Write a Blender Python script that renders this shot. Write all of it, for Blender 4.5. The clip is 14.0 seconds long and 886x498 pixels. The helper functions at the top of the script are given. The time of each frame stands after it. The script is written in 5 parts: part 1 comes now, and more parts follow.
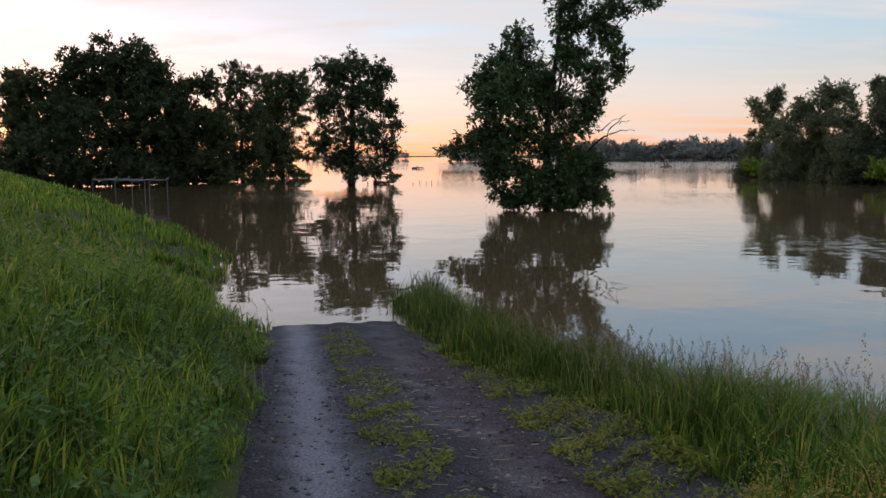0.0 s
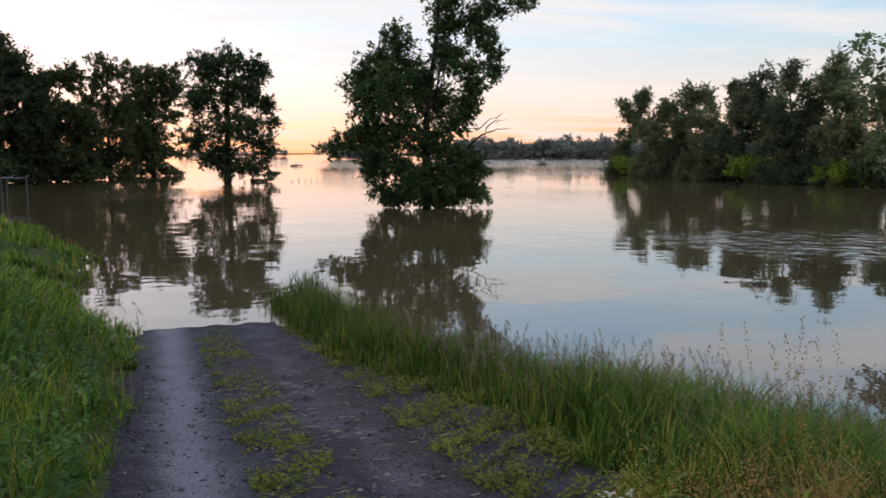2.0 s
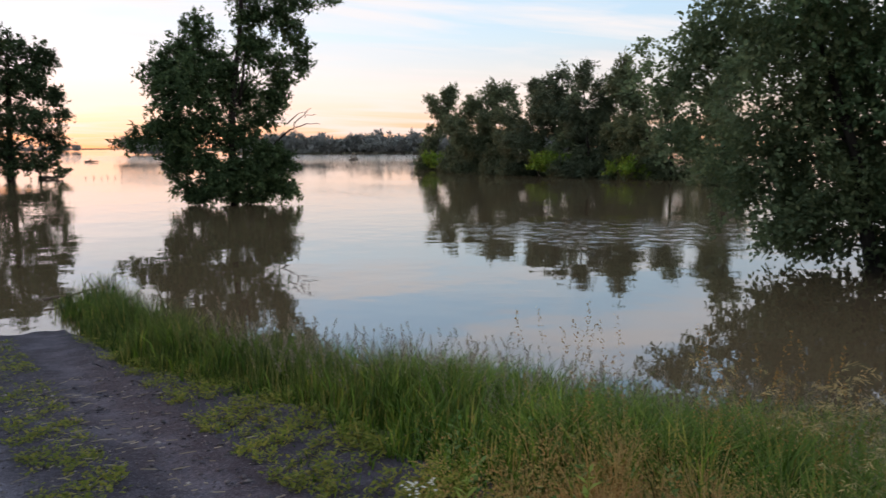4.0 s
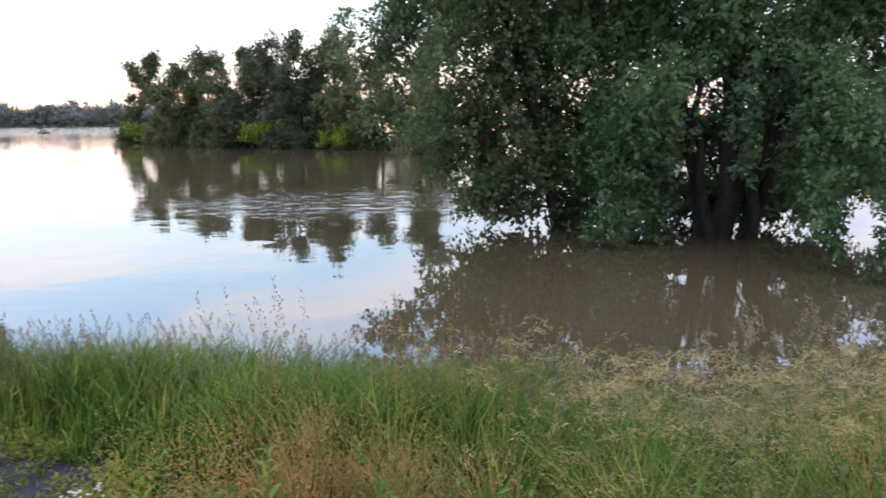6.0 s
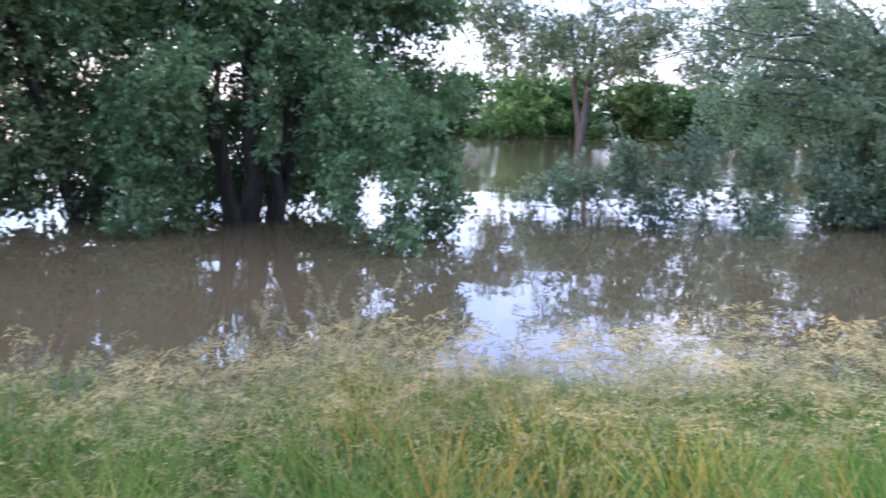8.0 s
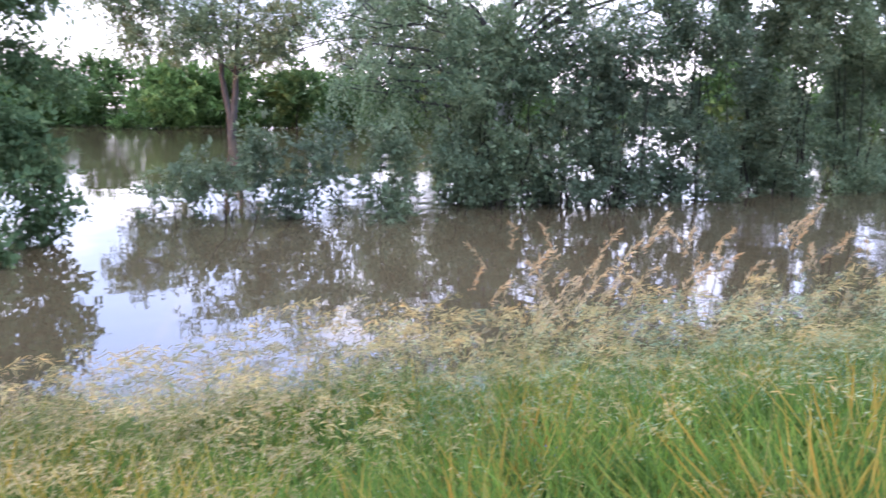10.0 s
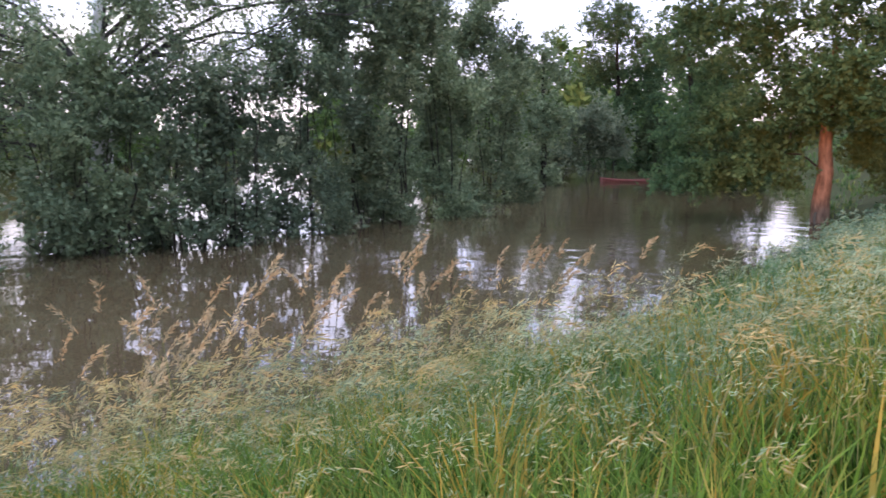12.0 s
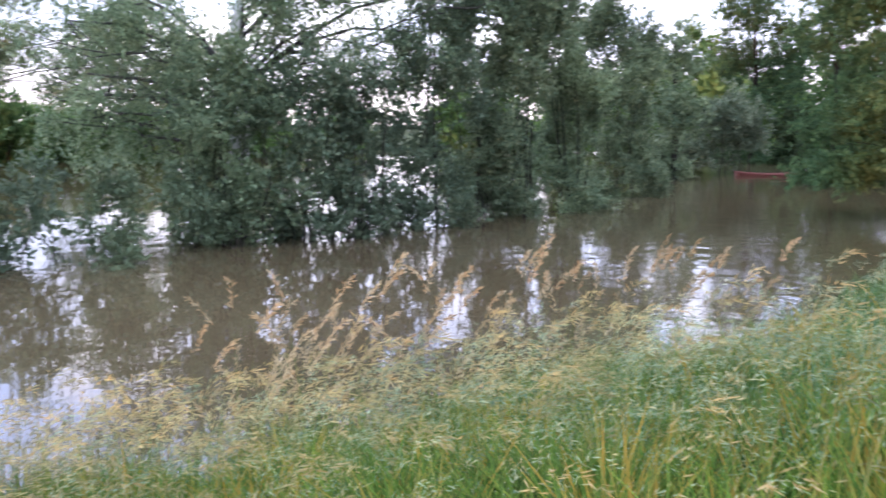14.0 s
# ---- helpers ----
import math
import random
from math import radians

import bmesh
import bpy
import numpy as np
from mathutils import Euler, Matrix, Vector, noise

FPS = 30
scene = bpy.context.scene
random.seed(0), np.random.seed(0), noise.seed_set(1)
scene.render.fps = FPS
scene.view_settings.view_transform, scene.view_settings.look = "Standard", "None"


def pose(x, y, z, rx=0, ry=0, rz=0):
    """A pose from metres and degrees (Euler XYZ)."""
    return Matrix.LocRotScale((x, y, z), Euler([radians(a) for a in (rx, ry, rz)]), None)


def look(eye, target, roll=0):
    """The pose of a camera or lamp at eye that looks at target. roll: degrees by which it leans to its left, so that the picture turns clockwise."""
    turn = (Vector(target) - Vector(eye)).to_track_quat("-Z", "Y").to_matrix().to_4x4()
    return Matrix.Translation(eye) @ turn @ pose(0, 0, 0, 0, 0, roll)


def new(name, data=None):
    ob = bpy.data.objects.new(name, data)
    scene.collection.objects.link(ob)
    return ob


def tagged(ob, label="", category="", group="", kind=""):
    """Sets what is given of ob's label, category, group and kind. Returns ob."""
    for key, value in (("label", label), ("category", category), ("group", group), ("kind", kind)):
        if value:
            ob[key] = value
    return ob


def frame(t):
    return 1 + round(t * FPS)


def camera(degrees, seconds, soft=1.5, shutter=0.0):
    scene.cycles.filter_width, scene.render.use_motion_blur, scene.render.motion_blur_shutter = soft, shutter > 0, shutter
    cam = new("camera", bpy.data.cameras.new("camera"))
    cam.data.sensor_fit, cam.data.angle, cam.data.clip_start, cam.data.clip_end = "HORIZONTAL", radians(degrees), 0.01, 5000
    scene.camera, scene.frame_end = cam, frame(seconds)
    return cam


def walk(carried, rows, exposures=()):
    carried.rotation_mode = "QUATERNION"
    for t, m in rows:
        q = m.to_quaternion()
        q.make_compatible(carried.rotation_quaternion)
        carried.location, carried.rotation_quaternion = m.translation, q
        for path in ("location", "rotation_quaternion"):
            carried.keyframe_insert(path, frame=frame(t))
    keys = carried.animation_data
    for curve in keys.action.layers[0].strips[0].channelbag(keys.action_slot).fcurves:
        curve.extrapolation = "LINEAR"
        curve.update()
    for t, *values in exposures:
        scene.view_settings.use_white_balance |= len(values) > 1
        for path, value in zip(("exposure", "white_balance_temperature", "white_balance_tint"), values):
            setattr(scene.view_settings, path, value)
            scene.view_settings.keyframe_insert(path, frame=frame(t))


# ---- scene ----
cam = camera(56.1, 14.0, soft=1.5, shutter=0.35)
PATH = [
    (0, (0.1, 0.53, 3.48), (0.078, 2.517, 3.256), -0.4),
    (0.5, (0.108, 0.535, 3.48), (0.097, 2.522, 3.256), -0.5),
    (1, (0.115, 0.54, 3.48), (0.16, 2.527, 3.256), -0.6),
    (1.5, (0.125, 0.545, 3.485), (0.282, 2.526, 3.256), -0.3),
    (2, (0.14, 0.55, 3.485), (0.402, 2.519, 3.254), -0.2),
    (4.5, (0.29, 0.56, 3.475), (1.124, 2.359, 3.218), -0.2),
    (5, (0.36, 0.57, 3.465), (1.351, 2.285, 3.187), -0.3),
    (5.5, (0.46, 0.58, 3.462), (1.598, 2.196, 3.159), -0.5),
    (6, (0.57, 0.585, 3.462), (1.83, 2.106, 3.147), -0.4),
    (6.5, (0.67, 0.59, 3.46), (2.071, 1.979, 3.134), 0.1),
    (7, (0.79, 0.585, 3.455), (2.374, 1.76, 3.119), 0.4),
    (7.5, (0.91, 0.55, 3.45), (2.653, 1.47, 3.107), 1.0),
    (8, (1.04, 0.47, 3.445), (2.899, 1.12, 3.099), 0.8),
    (10.3, (2.08, -0.55, 3.42), (4.031, -0.794, 3.054), 0.2),
    (10.5, (2.17, -0.61, 3.42), (4.106, -0.955, 3.056), 0.0),
    (11, (2.34, -0.69, 3.415), (4.22, -1.297, 3.102), 0.0),
    (11.5, (2.44, -0.71, 3.41), (4.248, -1.518, 3.131), -0.0),
    (12, (2.48, -0.7, 3.405), (4.212, -1.661, 3.128), -0.1),
    (12.5, (2.49, -0.68, 3.405), (4.169, -1.731, 3.129), -0.1),
    (13, (2.495, -0.67, 3.41), (4.173, -1.723, 3.131), 0.1),
    (13.5, (2.52, -0.69, 3.43), (4.258, -1.638, 3.146), -0.2),
    (14, (2.59, -0.74, 3.45), (4.443, -1.431, 3.156), -0.4),
]
EXPOSURE = [(0, 0.87, 7150, 13), (0.5, 1.01, 7150, 13), (1, 1.18, 7150, 13), (1.5, 1.21, 7120, 13), (2, 1.12, 7100, 13), (4.5, 1.3, 7000, 14), (5, 1.6, 6750, 13), (5.5, 1.95, 6700, 13), (6.5, 2.2, 6550, 17),
            (7, 2.42, 6050, 17), (7.5, 2.99, 5640, 18), (8, 2.82, 5680, 18), (10.5, 2.8, 6280, 20), (11.5, 2.3, 6540, 20), (12.5, 2.33, 6640, 20), (13.5, 2.33, 6700, 17), (14, 2.7, 6420, 17)]
walk(cam, [(t, look(eye, target, roll)) for t, eye, target, roll in PATH], EXPOSURE)
SKY_STRENGTH, SKY_SUN, SKY_SOFT, SKY_HUE, SKY_SATURATION = 0.45, 2.4, 0.46, 0.478, 1.07
SKY_TINT = [(0.0, (1.0, 0.77, 0.88)), (0.12, (0.78, 0.757, 0.88)), (0.3, (0.635, 0.742, 0.98)), (0.65, (0.98, 1.0, 1.12))]
CLOUD, SUN_POWER = (0.98, 0.93, 0.94, 1), 0.5
SKY_AWAY = [(0.0, (0.98, 0.98, 1.1)), (0.12, (0.78, 0.82, 1.06)), (0.3, (0.62, 0.71, 1.04)), (0.65, (1.0, 1.02, 1.12))]
WATER_IOR, RIPPLE = 1.95, 0.3

# ---- world, sun, exposure ----
SUN_BEARING, SUN_HEIGHT = 32.5, 2.6  # degrees left of +y, degrees above the horizon
world = bpy.data.worlds.new("world")
scene.world = world
world.use_nodes = True
wt = world.node_tree
wt.nodes.clear()


def wnode(kind, **values):
    n = wt.nodes.new(kind)
    for k, v in values.items():
        n.inputs[k].default_value = v
    return n


def height_ramp(n, stops):
    e = n.color_ramp.elements
    while len(e) < len(stops):
        e.new(0.5)
    for stop, (at_z, colour) in zip(e, stops):
        stop.position, stop.color = at_z, (*colour, 1)


sky = wt.nodes.new("ShaderNodeTexSky")
sky.sky_type, sky.sun_disc = "NISHITA", False
sky.sun_elevation, sky.sun_rotation = radians(SKY_SUN), radians(-SUN_BEARING)
sky.air_density, sky.dust_density, sky.ozone_density = 1.0, 0.8, 3.0
wcoord = wt.nodes.new("ShaderNodeTexCoord")
wsep = wt.nodes.new("ShaderNodeSeparateXYZ")
wt.links.new(wcoord.outputs["Generated"], wsep.inputs[0])
wadd = wt.nodes.new("ShaderNodeMath")
wadd.operation = "ADD"
wadd.inputs[1].default_value = 0.12
wt.links.new(wsep.outputs["Z"], wadd.inputs[0])
wdiv = wt.nodes.new("ShaderNodeVectorMath")
wdiv.operation = "DIVIDE"
wcomb = wt.nodes.new("ShaderNodeCombineXYZ")
for i in range(3):
    wt.links.new(wadd.outputs[0], wcomb.inputs[i])
wt.links.new(wcoord.outputs["Generated"], wdiv.inputs[0])
wt.links.new(wcomb.outputs[0], wdiv.inputs[1])
wmap = wt.nodes.new("ShaderNodeMapping")
wmap.inputs["Rotation"].default_value = (0, 0, radians(12))
wmap.inputs["Scale"].default_value = (0.55, 1.5, 1.0)
wt.links.new(wdiv.outputs[0], wmap.inputs[0])
wnoise = wnode("ShaderNodeTexNoise", Scale=1.3, Detail=7.0, Roughness=0.55, Distortion=0.5)
wt.links.new(wmap.outputs[0], wnoise.inputs["Vector"])
wramp = wt.nodes.new("ShaderNodeValToRGB")
wramp.color_ramp.elements[0].position, wramp.color_ramp.elements[1].position = 0.43, 0.64
wramp.color_ramp.elements[0].color, wramp.color_ramp.elements[1].color = (0, 0, 0, 1), (0.7, 0.7, 0.7, 1)
wt.links.new(wnoise.outputs["Fac"], wramp.inputs[0])
wcloud = wt.nodes.new("ShaderNodeMix")
wcloud.data_type = "RGBA"
wcloud.inputs[7].default_value = CLOUD
wt.links.new(wramp.outputs[0], wcloud.inputs[0])
wscale = wt.nodes.new("ShaderNodeVectorMath")
wscale.operation = "MULTIPLY"
wtint = wt.nodes.new("ShaderNodeValToRGB")
height_ramp(wtint, SKY_TINT)
wt.links.new(wsep.outputs["Z"], wtint.inputs[0])
wt.links.new(wtint.outputs[0], wscale.inputs[1])
wsoft = wnode("ShaderNodeGamma", Gamma=SKY_SOFT)
wt.links.new(sky.outputs[0], wsoft.inputs[0])
wsat = wnode("ShaderNodeHueSaturation", Hue=SKY_HUE, Saturation=SKY_SATURATION)
wt.links.new(wsoft.outputs[0], wsat.inputs["Color"])
wt.links.new(wsat.outputs[0], wscale.inputs[0])
# away from the sunset the glow fades to a pale rose grey
wdot = wt.nodes.new("ShaderNodeVectorMath")
wdot.operation = "DOT_PRODUCT"
wdot.inputs[1].default_value = (-math.sin(radians(SUN_BEARING)), math.cos(radians(SUN_BEARING)), 0)
wt.links.new(wcoord.outputs["Generated"], wdot.inputs[0])
waway = wt.nodes.new("ShaderNodeMapRange")
waway.interpolation_type = "SMOOTHSTEP"
waway.inputs["From Min"].default_value, waway.inputs["From Max"].default_value = 0.5, -0.45
wt.links.new(wdot.outputs["Value"], waway.inputs["Value"])
wpale = wnode("ShaderNodeHueSaturation", Saturation=0.3, Value=1.0)
wt.links.new(wscale.outputs[0], wpale.inputs["Color"])
wrose = wt.nodes.new("ShaderNodeMix")
wrose.data_type, wrose.blend_type = "RGBA", "MULTIPLY"
wrose.inputs[0].default_value = 1.0
waloft = wt.nodes.new("ShaderNodeValToRGB")
height_ramp(waloft, SKY_AWAY)
wt.links.new(wsep.outputs["Z"], waloft.inputs[0])
wt.links.new(waloft.outputs[0], wrose.inputs[7])
wt.links.new(wpale.outputs[0], wrose.inputs[6])
wturn = wt.nodes.new("ShaderNodeMix")
wturn.data_type = "RGBA"
wt.links.new(waway.outputs[0], wturn.inputs[0])
wt.links.new(wscale.outputs[0], wturn.inputs[6])
wt.links.new(wrose.outputs[2], wturn.inputs[7])
wt.links.new(wturn.outputs[2], wcloud.inputs[6])
wback = wnode("ShaderNodeBackground", Strength=SKY_STRENGTH)
wt.links.new(wcloud.outputs[2], wback.inputs["Color"])
wout = wt.nodes.new("ShaderNodeOutputWorld")
wt.links.new(wback.outputs[0], wout.inputs[0])

sun = new("sun", bpy.data.lights.new("sun", "SUN"))
sun.data.energy, sun.data.angle, sun.data.color = SUN_POWER, radians(0.6), (1.0, 0.42, 0.16)
b, h = radians(SUN_BEARING), radians(SUN_HEIGHT)
sun.matrix_world = look((0, 0, 60), (math.sin(b) * math.cos(h), -math.cos(b) * math.cos(h), 60 - math.sin(h)))


# ---- materials ----
def mat(name, rough=0.7, spec=0.3):
    m = bpy.data.materials.new(name)
    m.use_nodes = True
    p = m.node_tree.nodes["Principled BSDF"]
    p.inputs["Roughness"].default_value = rough
    p.inputs["Specular IOR Level"].default_value = spec
    return m, m.node_tree, p


def node(t, kind, **values):
    n = t.nodes.new(kind)
    for k, v in values.items():
        n.inputs[k].default_value = v
    return n


def ramp(t, source, stops):
    r = t.nodes.new("ShaderNodeValToRGB")
    e = r.color_ramp.elements
    while len(e) < len(stops):
        e.new(0.5)
    for k, (pos, col) in zip(e, stops):
        k.position, k.color = pos, (*col, 1)
    t.links.new(source, r.inputs[0])
    return r


def mixed(t, factor, a, b2, mode="MIX"):
    m = t.nodes.new("ShaderNodeMix")
    m.data_type, m.blend_type = "RGBA", mode
    for slot, v in ((0, factor), (6, a), (7, b2)):
        if hasattr(v, "is_linked"):
            t.links.new(v, m.inputs[slot])
        else:
            m.inputs[slot].default_value = v if slot == 0 else (*v, 1)
    return m.outputs[2]


def noise_at(t, scale, detail=4.0, rough=0.55, stretch=None):
    c = t.nodes.new("ShaderNodeTexCoord")
    n = node(t, "ShaderNodeTexNoise", Scale=scale, Detail=detail, Roughness=rough)
    if stretch:
        mp = t.nodes.new("ShaderNodeMapping")
        mp.inputs["Scale"].default_value = stretch
        t.links.new(c.outputs["Object"], mp.inputs[0])
        t.links.new(mp.outputs[0], n.inputs["Vector"])
    else:
        t.links.new(c.outputs["Object"], n.inputs["Vector"])
    return n.outputs["Fac"]


def bump(t, p, height, strength, distance):
    k = node(t, "ShaderNodeBump", Strength=strength, Distance=distance)
    t.links.new(height, k.inputs["Height"])
    t.links.new(k.outputs[0], p.inputs["Normal"])


def leafy(name, stops, thin=0.35, rough=0.5, tip=None, mottle=0.0, own_tint=False):
    """Leaves or blades: colour by piece, light passing through."""
    m, t, p = mat(name, rough + 0.15, 0.15)
    g = t.nodes.new("ShaderNodeNewGeometry")
    col = ramp(t, g.outputs["Random Per Island"], stops).outputs[0]
    big = noise_at(t, 0.35, 3.0)
    dull = ramp(t, big, [(0.3, (0.6, 0.63, 0.6)), (0.7, (1.25, 1.2, 1.08))]).outputs[0]
    col = mixed(t, 1.0, col, dull, "MULTIPLY")
    each_tree = t.nodes.new("ShaderNodeObjectInfo").outputs["Random"]
    col = mixed(t, 1.0, col, ramp(t, each_tree, [(0.0, (0.78, 0.8, 0.84)), (0.5, (1.02, 1.0, 0.95)), (1.0, (1.2, 1.22, 1.14))]).outputs[0], "MULTIPLY") if own_tint else col
    if mottle:
        fine = noise_at(t, mottle, 2.0)
        col = mixed(t, 1.0, col, ramp(t, fine, [(0.33, (0.4, 0.5, 0.45)), (0.68, (1.5, 1.4, 1.2))]).outputs[0], "MULTIPLY")
    if tip:
        a = t.nodes.new("ShaderNodeAttribute")
        a.attribute_name = "along"
        far_up = ramp(t, a.outputs["Fac"], [(0.45, (0, 0, 0)), (1.0, (0.8, 0.8, 0.8))]).outputs[0]
        col = mixed(t, far_up, col, tip)
    t.links.new(col, p.inputs["Base Color"])
    tr = t.nodes.new("ShaderNodeBsdfTranslucent")
    t.links.new(col, tr.inputs["Color"])
    ms = t.nodes.new("ShaderNodeMixShader")
    ms.inputs[0].default_value = thin
    t.links.new(p.outputs[0], ms.inputs[1])
    t.links.new(tr.outputs[0], ms.inputs[2])
    t.links.new(ms.outputs[0], t.nodes["Material Output"].inputs[0])
    return m


def barky(name, dark, light, scale=6.0):
    m, t, p = mat(name, 0.9, 0.15)
    n = noise_at(t, scale, 6.0, 0.65, (1, 1, 0.25))
    t.links.new(ramp(t, n, [(0.3, dark), (0.7, light)]).outputs[0], p.inputs["Base Color"])
    bump(t, p, n, 0.8, 0.05)
    return m


M_DARK = leafy("poplar_leaf", [(0.0, (0.04, 0.062, 0.03)), (0.6, (0.062, 0.09, 0.042)), (1.0, (0.09, 0.12, 0.055))], own_tint=True)
M_LONE = leafy("ragged_poplar_leaf", [(0.0, (0.034, 0.062, 0.030)), (0.6, (0.054, 0.094, 0.042)), (1.0, (0.084, 0.120, 0.054))], own_tint=True)
M_WILLOW = leafy("willow_leaf", [(0.0, (0.097, 0.163, 0.083)), (0.5, (0.139, 0.222, 0.114)), (0.85, (0.172, 0.262, 0.132)), (1.0, (0.227, 0.3, 0.149))], 0.42, own_tint=True)
M_OLIVE = leafy("olive_willow_leaf", [(0.0, (0.105, 0.15, 0.08)), (0.5, (0.15, 0.2, 0.105)), (0.85, (0.185, 0.235, 0.12)), (1.0, (0.235, 0.27, 0.14))], 0.42)
M_GREY = leafy("grey_willow_leaf", [(0.0, (0.09, 0.122, 0.074)), (0.6, (0.14, 0.178, 0.108)), (1.0, (0.19, 0.225, 0.135))], own_tint=True)
M_LIGHT = leafy("young_willow_leaf", [(0.0, (0.1, 0.19, 0.025)), (0.6, (0.17, 0.29, 0.04)), (1.0, (0.24, 0.33, 0.07))], 0.42)
M_ROW = leafy("bush_leaf", [(0.0, (0.13, 0.175, 0.115)), (0.5, (0.19, 0.245, 0.16)), (0.85, (0.24, 0.3, 0.2)), (1.0, (0.32, 0.365, 0.25))], 0.42, own_tint=True)
M_GOLD = leafy("oak_leaf", [(0.0, (0.06, 0.115, 0.06)), (0.5, (0.088, 0.155, 0.077)), (1.0, (0.13, 0.195, 0.095))], 0.45, own_tint=True)
M_SILVER = leafy("silver_willow_leaf", [(0.0, (0.13, 0.17, 0.12)), (0.6, (0.19, 0.23, 0.16)), (1.0, (0.26, 0.3, 0.22))], 0.4)
M_HEDGE = leafy("hedge_leaf", [(0.0, (0.08, 0.145, 0.05)), (0.6, (0.13, 0.215, 0.075)), (1.0, (0.18, 0.27, 0.1))], own_tint=True)
BARK = barky("bark", (0.012, 0.01, 0.008), (0.045, 0.038, 0.031))
# sunset red is put into this trunk colour, on top of the sun lamp
BARK_SUNSET = barky("sunset_tinted_bark", (0.075, 0.045, 0.032), (0.34, 0.2, 0.142), 9.0)
BARK_PALE = barky("pale_bark", (0.045, 0.043, 0.04), (0.115, 0.105, 0.1))
BARK_BIRCH = barky("birch_bark", (0.34, 0.33, 0.32), (0.76, 0.74, 0.72), 3.0)

M_BLADE = leafy("grass_blade", [(0.0, (0.028, 0.07, 0.014)), (0.35, (0.09, 0.19, 0.032)), (0.75, (0.23, 0.36, 0.06)), (0.93, (0.37, 0.37, 0.07)), (1.0, (0.48, 0.38, 0.11))], 0.36, 0.45, (0.2, 0.32, 0.06), 3.0)
M_FLANK = leafy("flank_grass_blade", [(0.0, (0.03, 0.078, 0.03)), (0.45, (0.085, 0.19, 0.066)), (0.8, (0.17, 0.3, 0.11)), (1.0, (0.34, 0.37, 0.15))], 0.32, 0.45, (0.17, 0.29, 0.13), 2.2)
M_TALL = leafy("reed_grass_blade", [(0.0, (0.025, 0.065, 0.01)), (0.5, (0.075, 0.16, 0.02)), (0.85, (0.17, 0.27, 0.04)), (1.0, (0.38, 0.31, 0.09))], 0.3, 0.4, (0.13, 0.21, 0.045), 2.4)
M_VERGE = leafy("verge_grass_blade", [(0.0, (0.025, 0.055, 0.012)), (0.5, (0.065, 0.125, 0.025)), (0.8, (0.13, 0.19, 0.04)), (1.0, (0.32, 0.27, 0.11))], 0.32, 0.5, (0.12, 0.16, 0.05), 2.5)
M_STEM = leafy("grass_stem", [(0.0, (0.1, 0.16, 0.04)), (0.6, (0.18, 0.22, 0.07)), (1.0, (0.34, 0.3, 0.13))], 0.3)
M_GOLDEN = leafy("yellow_grass_blade", [(0.0, (0.42, 0.26, 0.05)), (0.5, (0.45, 0.34, 0.08)), (1.0, (0.36, 0.36, 0.1))], 0.45, 0.5)
M_DRY = leafy("dry_grass_blade", [(0.0, (0.28, 0.17, 0.06)), (0.5, (0.4, 0.27, 0.1)), (0.85, (0.32, 0.26, 0.09)), (1.0, (0.17, 0.22, 0.05))], 0.38, 0.6, (0.48, 0.34, 0.17))
M_SEED = leafy("seed_head", [(0.0, (0.18, 0.165, 0.13)), (0.6, (0.29, 0.265, 0.21)), (1.0, (0.4, 0.37, 0.3))], 0.3, 0.7)
M_BROME = leafy("brome_seed_head", [(0.0, (0.41, 0.33, 0.19)), (0.5, (0.5, 0.42, 0.25)), (0.8, (0.38, 0.38, 0.23)), (1.0, (0.58, 0.5, 0.34))], 0.38, 0.65, None, 2.0)
M_FINE = leafy("pale_green_seed_head", [(0.0, (0.26, 0.39, 0.31)), (0.5, (0.37, 0.48, 0.39)), (0.85, (0.46, 0.48, 0.34)), (1.0, (0.49, 0.43, 0.25))], 0.38, 0.65, None, 1.6)
M_TAN = leafy("tan_seed_head", [(0.0, (0.36, 0.28, 0.17)), (0.6, (0.47, 0.385, 0.25)), (1.0, (0.58, 0.5, 0.36))], 0.35, 0.65)
M_RUST = leafy("rusty_weed_leaf", [(0.0, (0.3, 0.17, 0.06)), (0.6, (0.41, 0.26, 0.1)), (1.0, (0.34, 0.29, 0.1))], 0.38)
M_WEED = leafy("weed_leaf", [(0.0, (0.045, 0.115, 0.025)), (0.6, (0.09, 0.18, 0.05)), (1.0, (0.15, 0.23, 0.08))], 0.35)
M_LOW = leafy("road_weed_leaf", [(0.0, (0.1, 0.14, 0.02)), (0.6, (0.19, 0.225, 0.035)), (1.0, (0.3, 0.27, 0.06))], 0.35)
M_PETAL = leafy("white_petal", [(0.0, (0.7, 0.7, 0.66)), (1.0, (0.8, 0.8, 0.74))], 0.3)
M_BLUE = leafy("blue_petal", [(0.0, (0.12, 0.1, 0.4)), (1.0, (0.2, 0.16, 0.5))], 0.3)

M_SOIL, t, p = mat("bank_soil", 0.95, 0.1)
n1, n2 = noise_at(t, 3.0, 6.0), noise_at(t, 0.4, 4.0)
c1 = ramp(t, n1, [(0.3, (0.03, 0.035, 0.015)), (0.7, (0.075, 0.08, 0.03))]).outputs[0]
t.links.new(mixed(t, ramp(t, n2, [(0.4, (0, 0, 0)), (0.65, (0.6, 0.6, 0.6))]).outputs[0], c1, (0.05, 0.075, 0.022)), p.inputs["Base Color"])
bump(t, p, n1, 0.6, 0.05)

